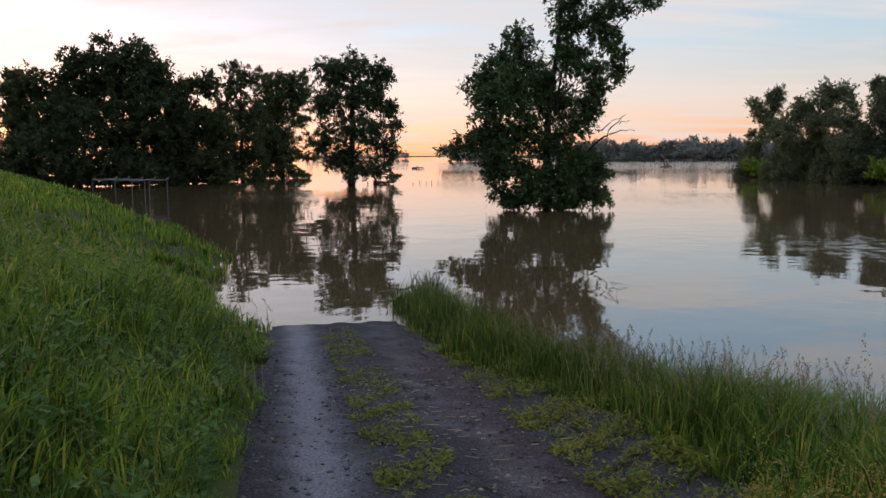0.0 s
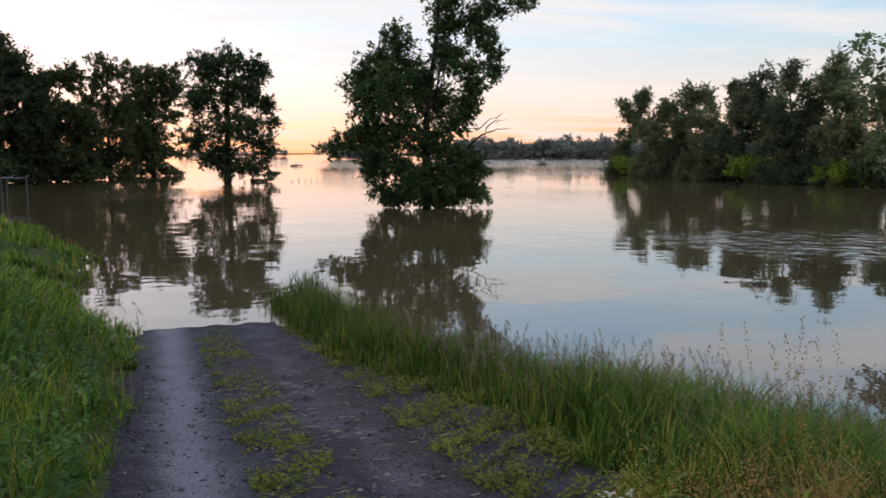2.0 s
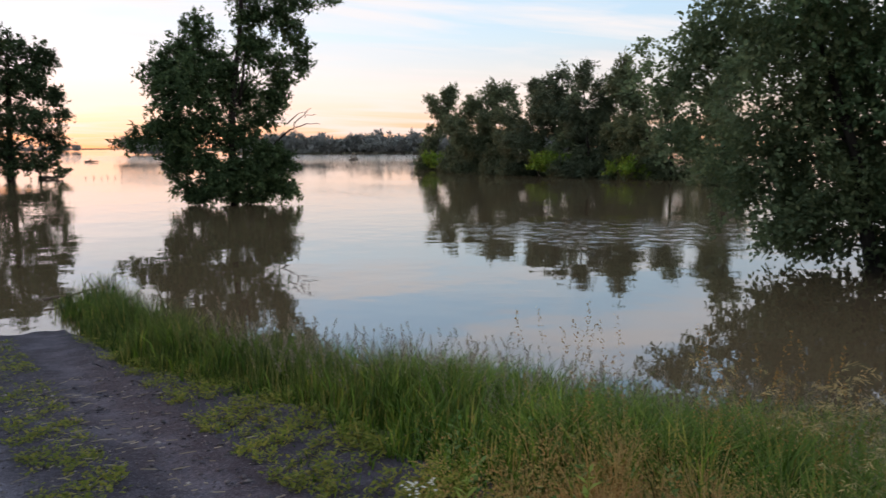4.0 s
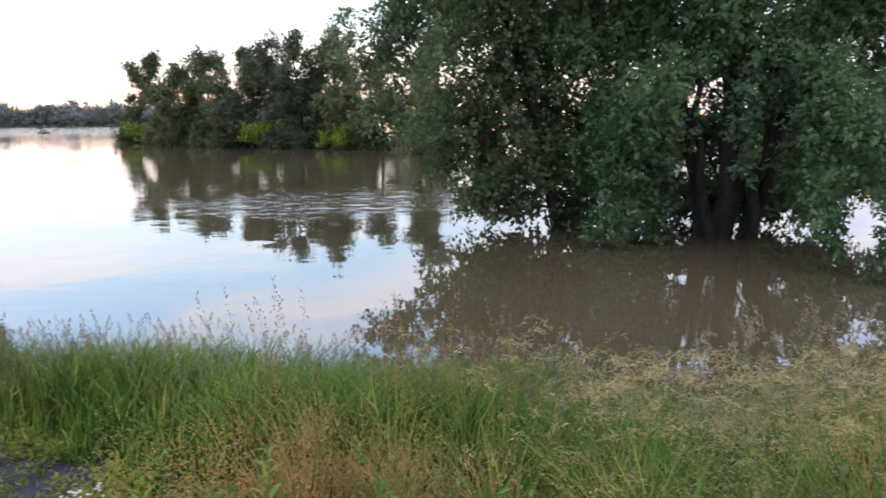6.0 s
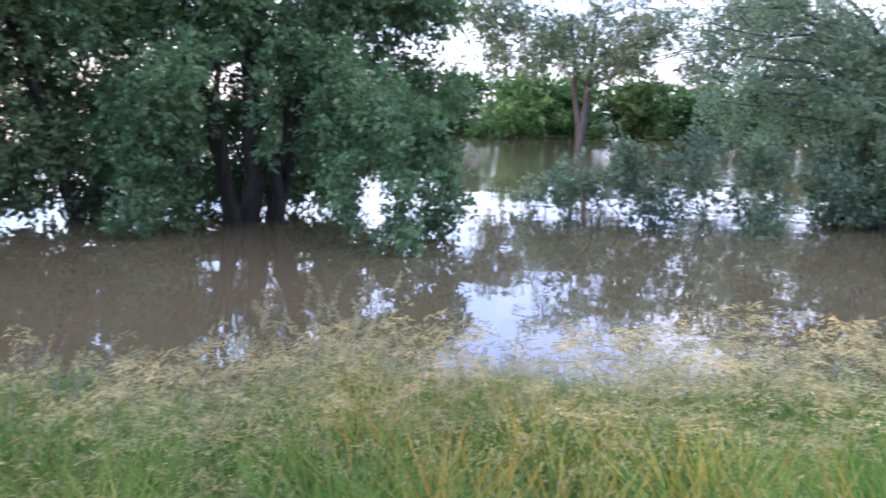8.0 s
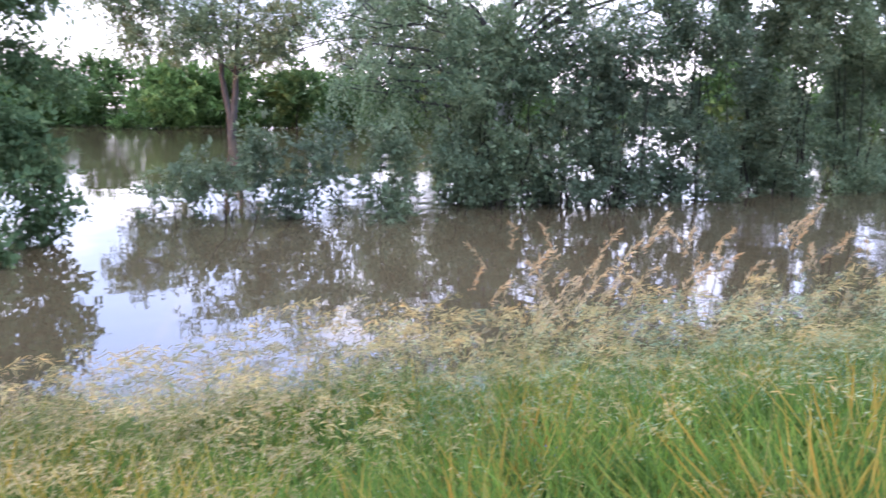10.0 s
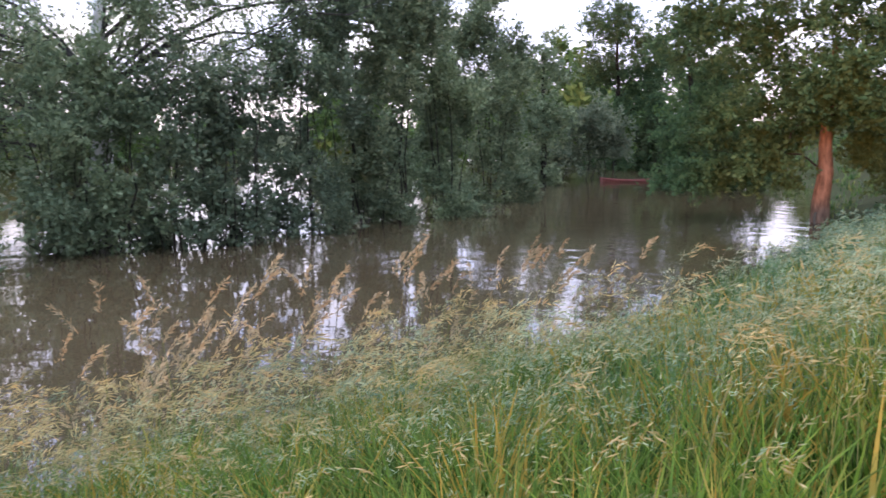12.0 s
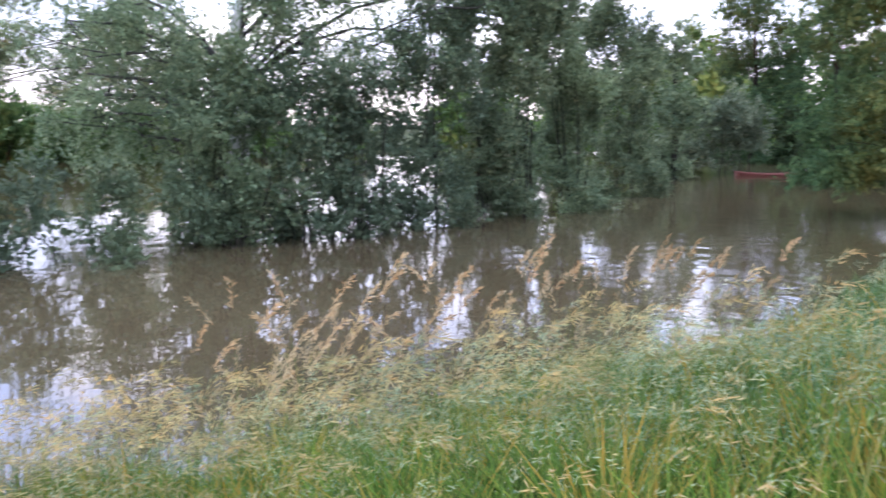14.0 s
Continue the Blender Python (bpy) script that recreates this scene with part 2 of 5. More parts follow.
M_WATER, t, p = mat("flood_water", 0.02, 0.5)
p.inputs["IOR"].default_value = WATER_IOR
murk = noise_at(t, 0.08, 4.0)
t.links.new(ramp(t, murk, [(0.3, (0.088, 0.063, 0.036)), (0.7, (0.115, 0.082, 0.047))]).outputs[0], p.inputs["Base Color"])
small = noise_at(t, 1.1, 3.0, 0.5, (1.0, 1.0, 1.0))
wide = noise_at(t, 0.22, 3.0, 0.5)
patch = ramp(t, noise_at(t, 0.028, 3.0, 0.5, (1, 0.6, 1)), [(0.45, (0.1, 0.1, 0.1)), (0.62, (1, 1, 1))]).outputs[0]
# the current ruffles the surface downstream of the flooded trees
place = t.nodes.new("ShaderNodeTexCoord").outputs["Object"]
for cx, cy, reach in ((20.0, 31.0, 9.0), (27.0, 24.0, 6.0), (-18.0, 76.0, 14.0), (60.0, 300.0, 150.0)):
    away = t.nodes.new("ShaderNodeVectorMath")
    away.operation = "DISTANCE"
    away.inputs[1].default_value = (cx, cy, 0)
    t.links.new(place, away.inputs[0])
    near = t.nodes.new("ShaderNodeMapRange")
    near.interpolation_type = "SMOOTHSTEP"
    near.inputs["From Min"].default_value, near.inputs["From Max"].default_value = reach, 0.25 * reach
    near.inputs["To Max"].default_value = 3.0 if cy < 50 else 4.0
    t.links.new(away.outputs["Value"], near.inputs["Value"])
    patch = mixed(t, 1.0, patch, near.outputs[0], "LIGHTEN")
mul = t.nodes.new("ShaderNodeMath")
mul.operation = "MULTIPLY"
t.links.new(small, mul.inputs[0])
t.links.new(patch, mul.inputs[1])
sm = node(t, "ShaderNodeMath")
sm.operation = "MULTIPLY_ADD"
sm.inputs[1].default_value = 0.9
t.links.new(wide, sm.inputs[0])
t.links.new(mul.outputs[0], sm.inputs[2])
bump(t, p, sm.outputs[0], RIPPLE, 0.1)

M_ROAD, t, p = mat("gravel_road", 0.9, 0.25)
a = t.nodes.new("ShaderNodeAttribute")
a.attribute_name = "worn"
fine, coarse = noise_at(t, 45.0, 5.0, 0.7), noise_at(t, 2.2, 5.0, 0.6)
loose = ramp(t, fine, [(0.36, (0.011, 0.010, 0.015)), (0.56, (0.042, 0.037, 0.051)), (0.74, (0.15, 0.138, 0.16))]).outputs[0]
packed = ramp(t, fine, [(0.34, (0.078, 0.078, 0.1)), (0.5, (0.172, 0.17, 0.212)), (0.68, (0.31, 0.305, 0.365))]).outputs[0]
wm = t.nodes.new("ShaderNodeMath")
wm.operation = "MULTIPLY_ADD"
wm.inputs[1].default_value = 1.3
wm.inputs[2].default_value = -0.68
t.links.new(coarse, wm.inputs[0])
wa = t.nodes.new("ShaderNodeMath")
wa.use_clamp = True
t.links.new(wm.outputs[0], wa.inputs[0])
t.links.new(a.outputs["Fac"], wa.inputs[1])
t.links.new(mixed(t, wa.outputs[0], loose, packed), p.inputs["Base Color"])
bump(t, p, mixed(t, 0.5, fine, noise_at(t, 16.0, 3.0, 0.6)), 1.0, 0.03)

M_STONE, t, p = mat("stone_chip", 0.85, 0.3)
g = t.nodes.new("ShaderNodeNewGeometry")
t.links.new(ramp(t, g.outputs["Random Per Island"], [(0.0, (0.03, 0.028, 0.033)), (0.75, (0.1, 0.092, 0.1)), (0.95, (0.19, 0.175, 0.175)), (1.0, (0.34, 0.32, 0.29))]).outputs[0], p.inputs["Base Color"])
M_STRAW = leafy("dead_straw", [(0.0, (0.17, 0.15, 0.12)), (1.0, (0.36, 0.32, 0.26))], 0.2, 0.8)


def plain(name, colour, rough, spec=0.4, metal=0.0, scale=9.0):
    m, t, p = mat(name, rough, spec)
    n = noise_at(t, scale, 5.0)
    p.inputs["Metallic"].default_value = metal
    t.links.new(ramp(t, n, [(0.3, tuple(c * 0.75 for c in colour)), (0.7, tuple(min(1, c * 1.15) for c in colour))]).outputs[0], p.inputs["Base Color"])
    bump(t, p, n, 0.3, 0.01)
    return m


M_PIPE = plain("galvanised_pipe", (0.13, 0.13, 0.145), 0.5, 0.5, 0.6)
M_RED = plain("faded_red_paint", (0.24, 0.075, 0.065), 0.6)
M_WHITE = plain("white_paint", (0.7, 0.7, 0.7), 0.5)
M_DRIFT = plain("driftwood", (0.14, 0.115, 0.09), 0.9, 0.2)
M_PALEWOOD = plain("pale_driftwood", (0.5, 0.48, 0.44), 0.85, 0.2)

rng = np.random.default_rng(7)


# ---- mesh helpers ----
def fast_mesh(name, verts, quads=None, tris=None, material=None, along=None, smooth=False):
    verts = np.asarray(verts, np.float32).reshape(-1, 3)
    loops, starts, at = [], [], 0
    for f, k in ((quads, 4), (tris, 3)):
        if f is not None and len(f):
            f = np.asarray(f, np.int32).reshape(-1, k)
            loops.append(f.ravel())
            starts.append(at + np.arange(len(f)) * k)
            at += len(f) * k
    loops, starts = np.concatenate(loops).astype(np.int32), np.concatenate(starts).astype(np.int32)
    me = bpy.data.meshes.new(name)
    me.vertices.add(len(verts))
    me.vertices.foreach_set("co", verts.ravel())
    me.loops.add(len(loops))
    me.loops.foreach_set("vertex_index", loops)
    me.polygons.add(len(starts))
    me.polygons.foreach_set("loop_start", starts)
    if smooth:
        me.polygons.foreach_set("use_smooth", np.ones(len(starts), bool))
    if along is not None:
        at2 = me.attributes.new(along[0], "FLOAT", "POINT")
        at2.data.foreach_set("value", np.asarray(along[1], np.float32).ravel())
    me.update(calc_edges=True)
    if material:
        me.materials.append(material)
    return me


def part(name, me, parent, label=""):
    ob = new(name, me)
    ob.parent = parent
    return tagged(ob, label)


def thing(name, label, category, x, y, z=0.0, group="", kind=""):
    ob = new(name)
    ob.location = (x, y, z)
    ob.empty_display_size = 0.3
    return tagged(ob, label, category, group, kind)


def tubes(paths, sides=7):
    """Tapered bent tubes: each path is a list of (point, radius)."""
    vs, qs, at = [], [], 0
    for path in paths:
        pts = np.array([q[0] for q in path], float)
        rad = np.array([q[1] for q in path], float)
        d = np.gradient(pts, axis=0)
        d /= np.linalg.norm(d, axis=1)[:, None] + 1e-9
        ref = np.where(np.abs(d[:, 2:3]) > 0.9, [[1.0, 0, 0]], [[0, 0, 1.0]])
        u = np.cross(d, ref)
        u /= np.linalg.norm(u, axis=1)[:, None]
        v = np.cross(d, u)
        ang = np.linspace(0, 2 * math.pi, sides, endpoint=False)
        ring = pts[:, None] + rad[:, None, None] * (np.cos(ang)[None, :, None] * u[:, None] + np.sin(ang)[None, :, None] * v[:, None])
        vs.append(ring.reshape(-1, 3))
        n = len(pts)
        i, j = np.meshgrid(np.arange(n - 1), np.arange(sides), indexing="ij")
        a0, b0 = i * sides + j, i * sides + (j + 1) % sides
        qs.append(np.stack([a0, b0, b0 + sides, a0 + sides], -1).reshape(-1, 4) + at)
        at += n * sides
    return np.concatenate(vs), np.concatenate(qs)


def bent(a, b, r0, r1, sag=0.0, wobble=0.0, n=7):
    a, b = np.array(a, float), np.array(b, float)
    k = np.linspace(0, 1, n)
    pts = a + (b - a) * k[:, None]
    pts[:, 2] += sag * np.sin(k * math.pi)
    if wobble:
        pts[1:-1] += rng.normal(0, wobble, (n - 2, 3))
    return [(q, r0 + (r1 - r0) * kk) for q, kk in zip(pts, k)]


# ---- the lie of the land ----
AX = np.array([0.477, -0.879])  # along the dyke
IN = np.array([-0.879, -0.477])  # up the slope, away from the river
ROAD_AT, ROAD_TO = np.array([1.25, 0.0]), np.array([-0.204, 0.979])
ROAD_SIDE = np.array([0.979, 0.204])


def road_z(along):
    return np.clip(1.5 - 0.085 * along, -0.9, 3.0)


def road_place(x, y):
    dx, dy = x - ROAD_AT[0], y - ROAD_AT[1]
    return dx * ROAD_TO[0] + dy * ROAD_TO[1], dx * ROAD_SIDE[0] + dy * ROAD_SIDE[1]


def smooth(v, a, b):
    k = np.clip((v - a) / (b - a), 0, 1)
    return k * k * (3 - 2 * k)


def lumps(x, y):
    return 0.05 * np.sin(1.7 * x + 0.8 * y) * np.sin(1.1 * y - 0.6 * x) + 0.03 * np.sin(4.1 * x + 1.0) * np.sin(3.7 * y)


def land(x, y):
    """Height of the ground; the water stands at 0."""
    x, y = np.asarray(x, float), np.asarray(y, float)
    d = (x - 8.0) * IN[0] + y * IN[1]
    s = x * AX[0] + y * AX[1]
    d = d + 0.006 * np.maximum(0, s - 34) ** 2 * (s < 200) + 200 * (s >= 200) * 0
    b = 1.9 * np.exp(-(((s + 4.0) / 7.0) ** 2))
    b = b - 2.8 * np.exp(-(((s + 20.0) / 6.5) ** 2))
    b = b - (1.1 + 0.045 * np.clip(s - 14, 0, 18)) * smooth(s, 10, 14.5) * smooth(s, 40, 31) + 0.32 * np.sin(1.7 * s + 0.5) + 0.22 * np.sin(4.1 * s) + 1.4 * np.exp(-(((s - 4.0) / 4.5) ** 2))
    low = 2.48 * (d + b) / (8.0 + b)
    z = np.where(d < 8.0, low, 0.31 * d)
    z = np.minimum(z, 4.4 - 0.31 * np.maximum(0, d - 19))
    z = np.where(d > 19, np.maximum(z, 1.2), np.maximum(z, -1.8))
    z = z + lumps(x, y) * smooth(d, -1, 2)
    along, across = road_place(x, y)
    rz = road_z(along)
    near = (along > -14) & (along < 24)
    cut = smooth(np.abs(across), 3.2, 1.4) * near
    verge = smooth(across, 3.9, 2.5) * smooth(across, 0.2, 1.3) * near * smooth(along, 22.4, 20.4)
    z = z * (1 - cut) + (rz - 0.03) * cut
    z = np.maximum(z, np.maximum(rz - 0.10, -0.03) * verge - 1.8 * (1 - verge))
    far = smooth(x + 0.15 * y, 92, 104) * smooth(y, 75, 45) + smooth(y, 478, 500) * smooth(x, 30, 90)
    far = far + smooth(y, 900, 960) * smooth(x, -40, -120) + 0.75 * smooth(y, 1700, 1800)
    return np.where(far > 0, np.maximum(z, -1.8 + 2.6 * np.minimum(far, 1)), z)


def on_road(x, y):
    along, across = road_place(x, y)
    left_edge = 0.2 * np.sin(along * 1.9 + 0.6) * np.sin(along * 0.7) + 0.08 * np.sin(along * 6.1)
    return (across < 1.42 - 0.22 * smooth(along, 8, 17)) & (across > -1.4 + left_edge + 0.22 * smooth(along, 8, 17)) & (along > -14) & (along < 24)


ticks = np.concatenate([-np.geomspace(28, 4200, 46)[::-1], np.arange(-27.5, 27.6, 0.5), np.geomspace(28, 4200, 46)])
gx, gy = np.meshgrid(ticks + 3.0, ticks + 2.0, indexing="ij")
gz = land(gx, gy)
k = len(ticks)
i, j = np.meshgrid(np.arange(k - 1), np.arange(k - 1), indexing="ij")
q = np.stack([i * k + j, (i + 1) * k + j, (i + 1) * k + j + 1, i * k + j + 1], -1).reshape(-1, 4)
ground = new("ground", fast_mesh("ground", np.stack([gx, gy, gz], -1), q, material=M_SOIL, smooth=True))
tagged(ground, "grassy river dyke sloping down into flood water", "ground", kind="structure")

w = 4300.0
water = new("water", fast_mesh("water", [(-w, -w, 0), (w, -w, 0), (w, w, 0), (-w, w, 0)], [(0, 1, 2, 3)], material=M_WATER))
tagged(water, "calm muddy brown flood water mirroring the sky", "water", kind="structure")

# the track: two worn wheel ruts with a grassy crown
al, ac = np.linspace(-14, 23, 150), np.linspace(-1.55, 2.55, 42)
ra, rc = np.meshgrid(al, ac, indexing="ij")
edge = 0.12 * np.sin(ra * 1.3) + 0.08 * np.sin(ra * 3.1 + 1)
rc = np.where(rc > 1.4, 1.4 + (rc - 1.4) * (1 - 0.75 * smooth(ra, 9, 13)), rc)
rc = rc * (1 + edge * (np.abs(rc) > 1.3) * 0.5) * (1 - 0.15 * smooth(ra, 8, 17))
rut = np.exp(-(((rc + 0.74) / 0.3) ** 2)) + np.exp(-(((rc - 0.76) / 0.32) ** 2))
rx = ROAD_AT[0] + ra * ROAD_TO[0] + rc * ROAD_SIDE[0]
ry = ROAD_AT[1] + ra * ROAD_TO[1] + rc * ROAD_SIDE[1]
rz = road_z(ra) + 0.03 - 0.05 * rut * smooth(ra, 17.5, 11) + 0.01 * np.sin(rx * 9) * np.sin(ry * 7) - 0.12 * smooth(-rc, 1.3, 1.6)
edge_k = smooth(rc, 1.25, 1.6)
rz = rz * (1 - edge_k) + (land(rx, ry) + 0.015) * edge_k
worn = np.exp(-(((rc + 0.74) / 0.27) ** 2)) * 1.1 + np.exp(-(((rc - 0.76) / 0.3) ** 2)) * 0.2
i, j = np.meshgrid(np.arange(149), np.arange(41), indexing="ij")
q = np.stack([i * 42 + j, (i + 1) * 42 + j, (i + 1) * 42 + j + 1, i * 42 + j + 1], -1).reshape(-1, 4)[:, ::-1]
road = new("road", fast_mesh("road", np.stack([rx, ry, rz], -1), q, material=M_ROAD, along=("worn", worn), smooth=True))
tagged(road, "grey gravel farm track running down into the flood", "road", kind="structure")


# ---- trees ----
KINDS = {  # leaf material, bark, leaf length, cover, droop, trunk radius, twig length
    "dark": (M_DARK, BARK, 0.42, 3.5, 0.2, 0.35, 0.8),
    "darksparse": (M_DARK, BARK, 0.38, 2.7, 0.2, 0.3, 0.7),
    "lone": (M_LONE, BARK, 0.22, 2.9, 0.35, 0.26, 0.85),
    "lonefar": (M_LONE, BARK, 0.32, 2.8, 0.35, 0.26, 0.85),
    "grey": (M_GREY, BARK, 0.27, 2.7, 0.1, 0.2, 1.0),
    "light": (M_LIGHT, BARK, 0.34, 1.8, -0.5, 0.1, 0.9),
    "willow": (M_WILLOW, BARK, 0.162, 1.7, 0.4, 0.42, 0.8),
    "olive_willow": (M_OLIVE, BARK, 0.162, 1.75, 0.4, 0.42, 0.8),
    "sparse": (M_ROW, BARK_PALE, 0.25, 1.7, 0.4, 0.32, 1.2),
    "silver": (M_SILVER, BARK, 0.26, 2.4, 0.1, 0.12, 0.8),
    "hedge": (M_HEDGE, BARK, 0.55, 2.7, 0.0, 0.15, 1.0),
    "row": (M_ROW, BARK, 0.168, 1.7, -0.2, 0.08, 0.9),
    "rowthin": (M_ROW, BARK, 0.16, 1.2, -0.2, 0.08, 0.9),
    "low": (M_ROW, BARK, 0.16, 0.8, 0.2, 0.05, 0.7),
    "row2": (M_ROW, BARK, 0.26, 2.2, 0.1, 0.2, 0.9),
    "birch": (M_ROW, BARK_BIRCH, 0.12, 0.46, 0.8, 0.4, 1.6),
    "olive": (M_GOLD, BARK, 0.25, 2.0, 0.1, 0.3, 0.9),
    "gold": (M_GOLD, BARK_SUNSET, 0.178, 1.35, 0.1, 0.36, 0.9),
}


def leaf_cloud(lobes, size, cover, droop, twig, material, core=0.55):
    """Many small leaves on short twigs, gathered in tufts that fill the lobes of a crown; the blades face outwards and up."""
    vs = []
    for c, r in lobes:
        area = math.pi * r[0] * r[2]
        count = int(cover * area / (size * size * 0.155))
        sprigs = max(12, count // 16)
        clumps = int(np.clip(14 * r[0] / (size * 5), 14, 40)) if r[0] > 0.8 else 8
        cd = rng.normal(0, 1, (clumps, 3))
        cd /= np.linalg.norm(cd, axis=1)[:, None]
        heart = cd * (0.25 + 0.73 * rng.random((clumps, 1)) ** 0.6)
        wide2 = rng.uniform(0.16, 0.34, clumps)
        heart[0], wide2[0] = 0, core
        which = rng.choice(clumps, sprigs, p=wide2**2 / (wide2**2).sum())
        d = rng.normal(0, 1, (sprigs, 3))
        d /= np.linalg.norm(d, axis=1)[:, None]
        reach = rng.random(sprigs) ** 0.5 * (0.85 + 0.3 * rng.random(sprigs))
        base = np.array(c) + (heart[which] + d * np.array([1, 1, 0.75]) * (reach * wide2[which])[:, None]) * np.array(r)
        way = d * 0.8 + rng.normal(0, 0.45, (sprigs, 3)) + np.array([0, 0, 0.25 - droop])
        way /= np.linalg.norm(way, axis=1)[:, None]
        long = twig * (0.4 + 0.8 * rng.random(sprigs)) * min(1.0, 0.5 + r[2] / 3)
        k = rng.random((sprigs, 16))
        pos = base[:, None] + way[:, None] * (k * long[:, None])[..., None] + rng.normal(0, size * 0.4, (sprigs, 16, 3))
        pos[..., 2] -= droop * 0.5 * (k**2) * long[:, None]
        axis = way[:, None] * 0.8 + rng.normal(0, 0.6, (sprigs, 16, 3)) + np.array([0, 0, -droop * 0.4])
        axis /= np.linalg.norm(axis, axis=2)[..., None]
        face = d[:, None] * 0.75 + rng.normal(0, 0.45, (sprigs, 16, 3)) + np.array([0, 0, 0.7])
        side = np.cross(axis, face)
        side /= np.linalg.norm(side, axis=2)[..., None] + 1e-6
        ln = size * (0.6 + 0.8 * rng.random((sprigs, 16, 1)))
        wd = ln * 0.3
        mid = pos + axis * ln * 0.45
        corners = [pos - side * wd, pos + side * wd, pos + axis * ln] if size >= 0.2 else [pos, mid + side * wd, pos + axis * ln, mid - side * wd]
        leaf = np.stack(corners, 2).reshape(-1, len(corners), 3)
        leaf = leaf[leaf[..., 2].min(1) > -0.04]
        vs.append(leaf.reshape(-1, 3))
    vs = np.concatenate(vs)
    faces = np.arange(len(vs)).reshape(-1, 3 if size >= 0.2 else 4)
    return fast_mesh("crown", vs, *((None, faces) if size >= 0.2 else (faces,)), material=material)


def bough(points, w0, w1, n, flat=0.85):
    """Lobes of foliage along a bending bough; points: (across, height, depth)."""
    pts = np.array(points, float)
    at = np.linspace(0, len(pts) - 1, n)
    out = []
    for f, q in enumerate(at):
        a, h, d = (np.interp(q, np.arange(len(pts)), pts[:, k]) for k in range(3))
        w = (w0 + (w1 - w0) * f / max(1, n - 1)) * rng.uniform(1.05, 1.4)
        out.append((a + rng.normal(0, 0.12 * w), h + rng.normal(0, 0.12 * w), d + rng.normal(0, 0.2 * w), w, w * flat))
    return out


def sprays(lobes, wide, tall, amount=1.0):
    """Breaks round lobes up into many slim upright sprays."""
    out = []
    for c, r in lobes:
        for _ in range(max(3, int(5.2 * amount * r[0] * r[2] / (wide * tall * 3)))):
            d = rng.normal(0, 1, 3)
            d *= rng.random() ** 0.4 / np.linalg.norm(d)
            w = wide * rng.uniform(0.7, 1.3)
            out.append((c + d * np.array(r) * 0.95, (w, w, tall * rng.uniform(0.65, 1.35))))
    return out


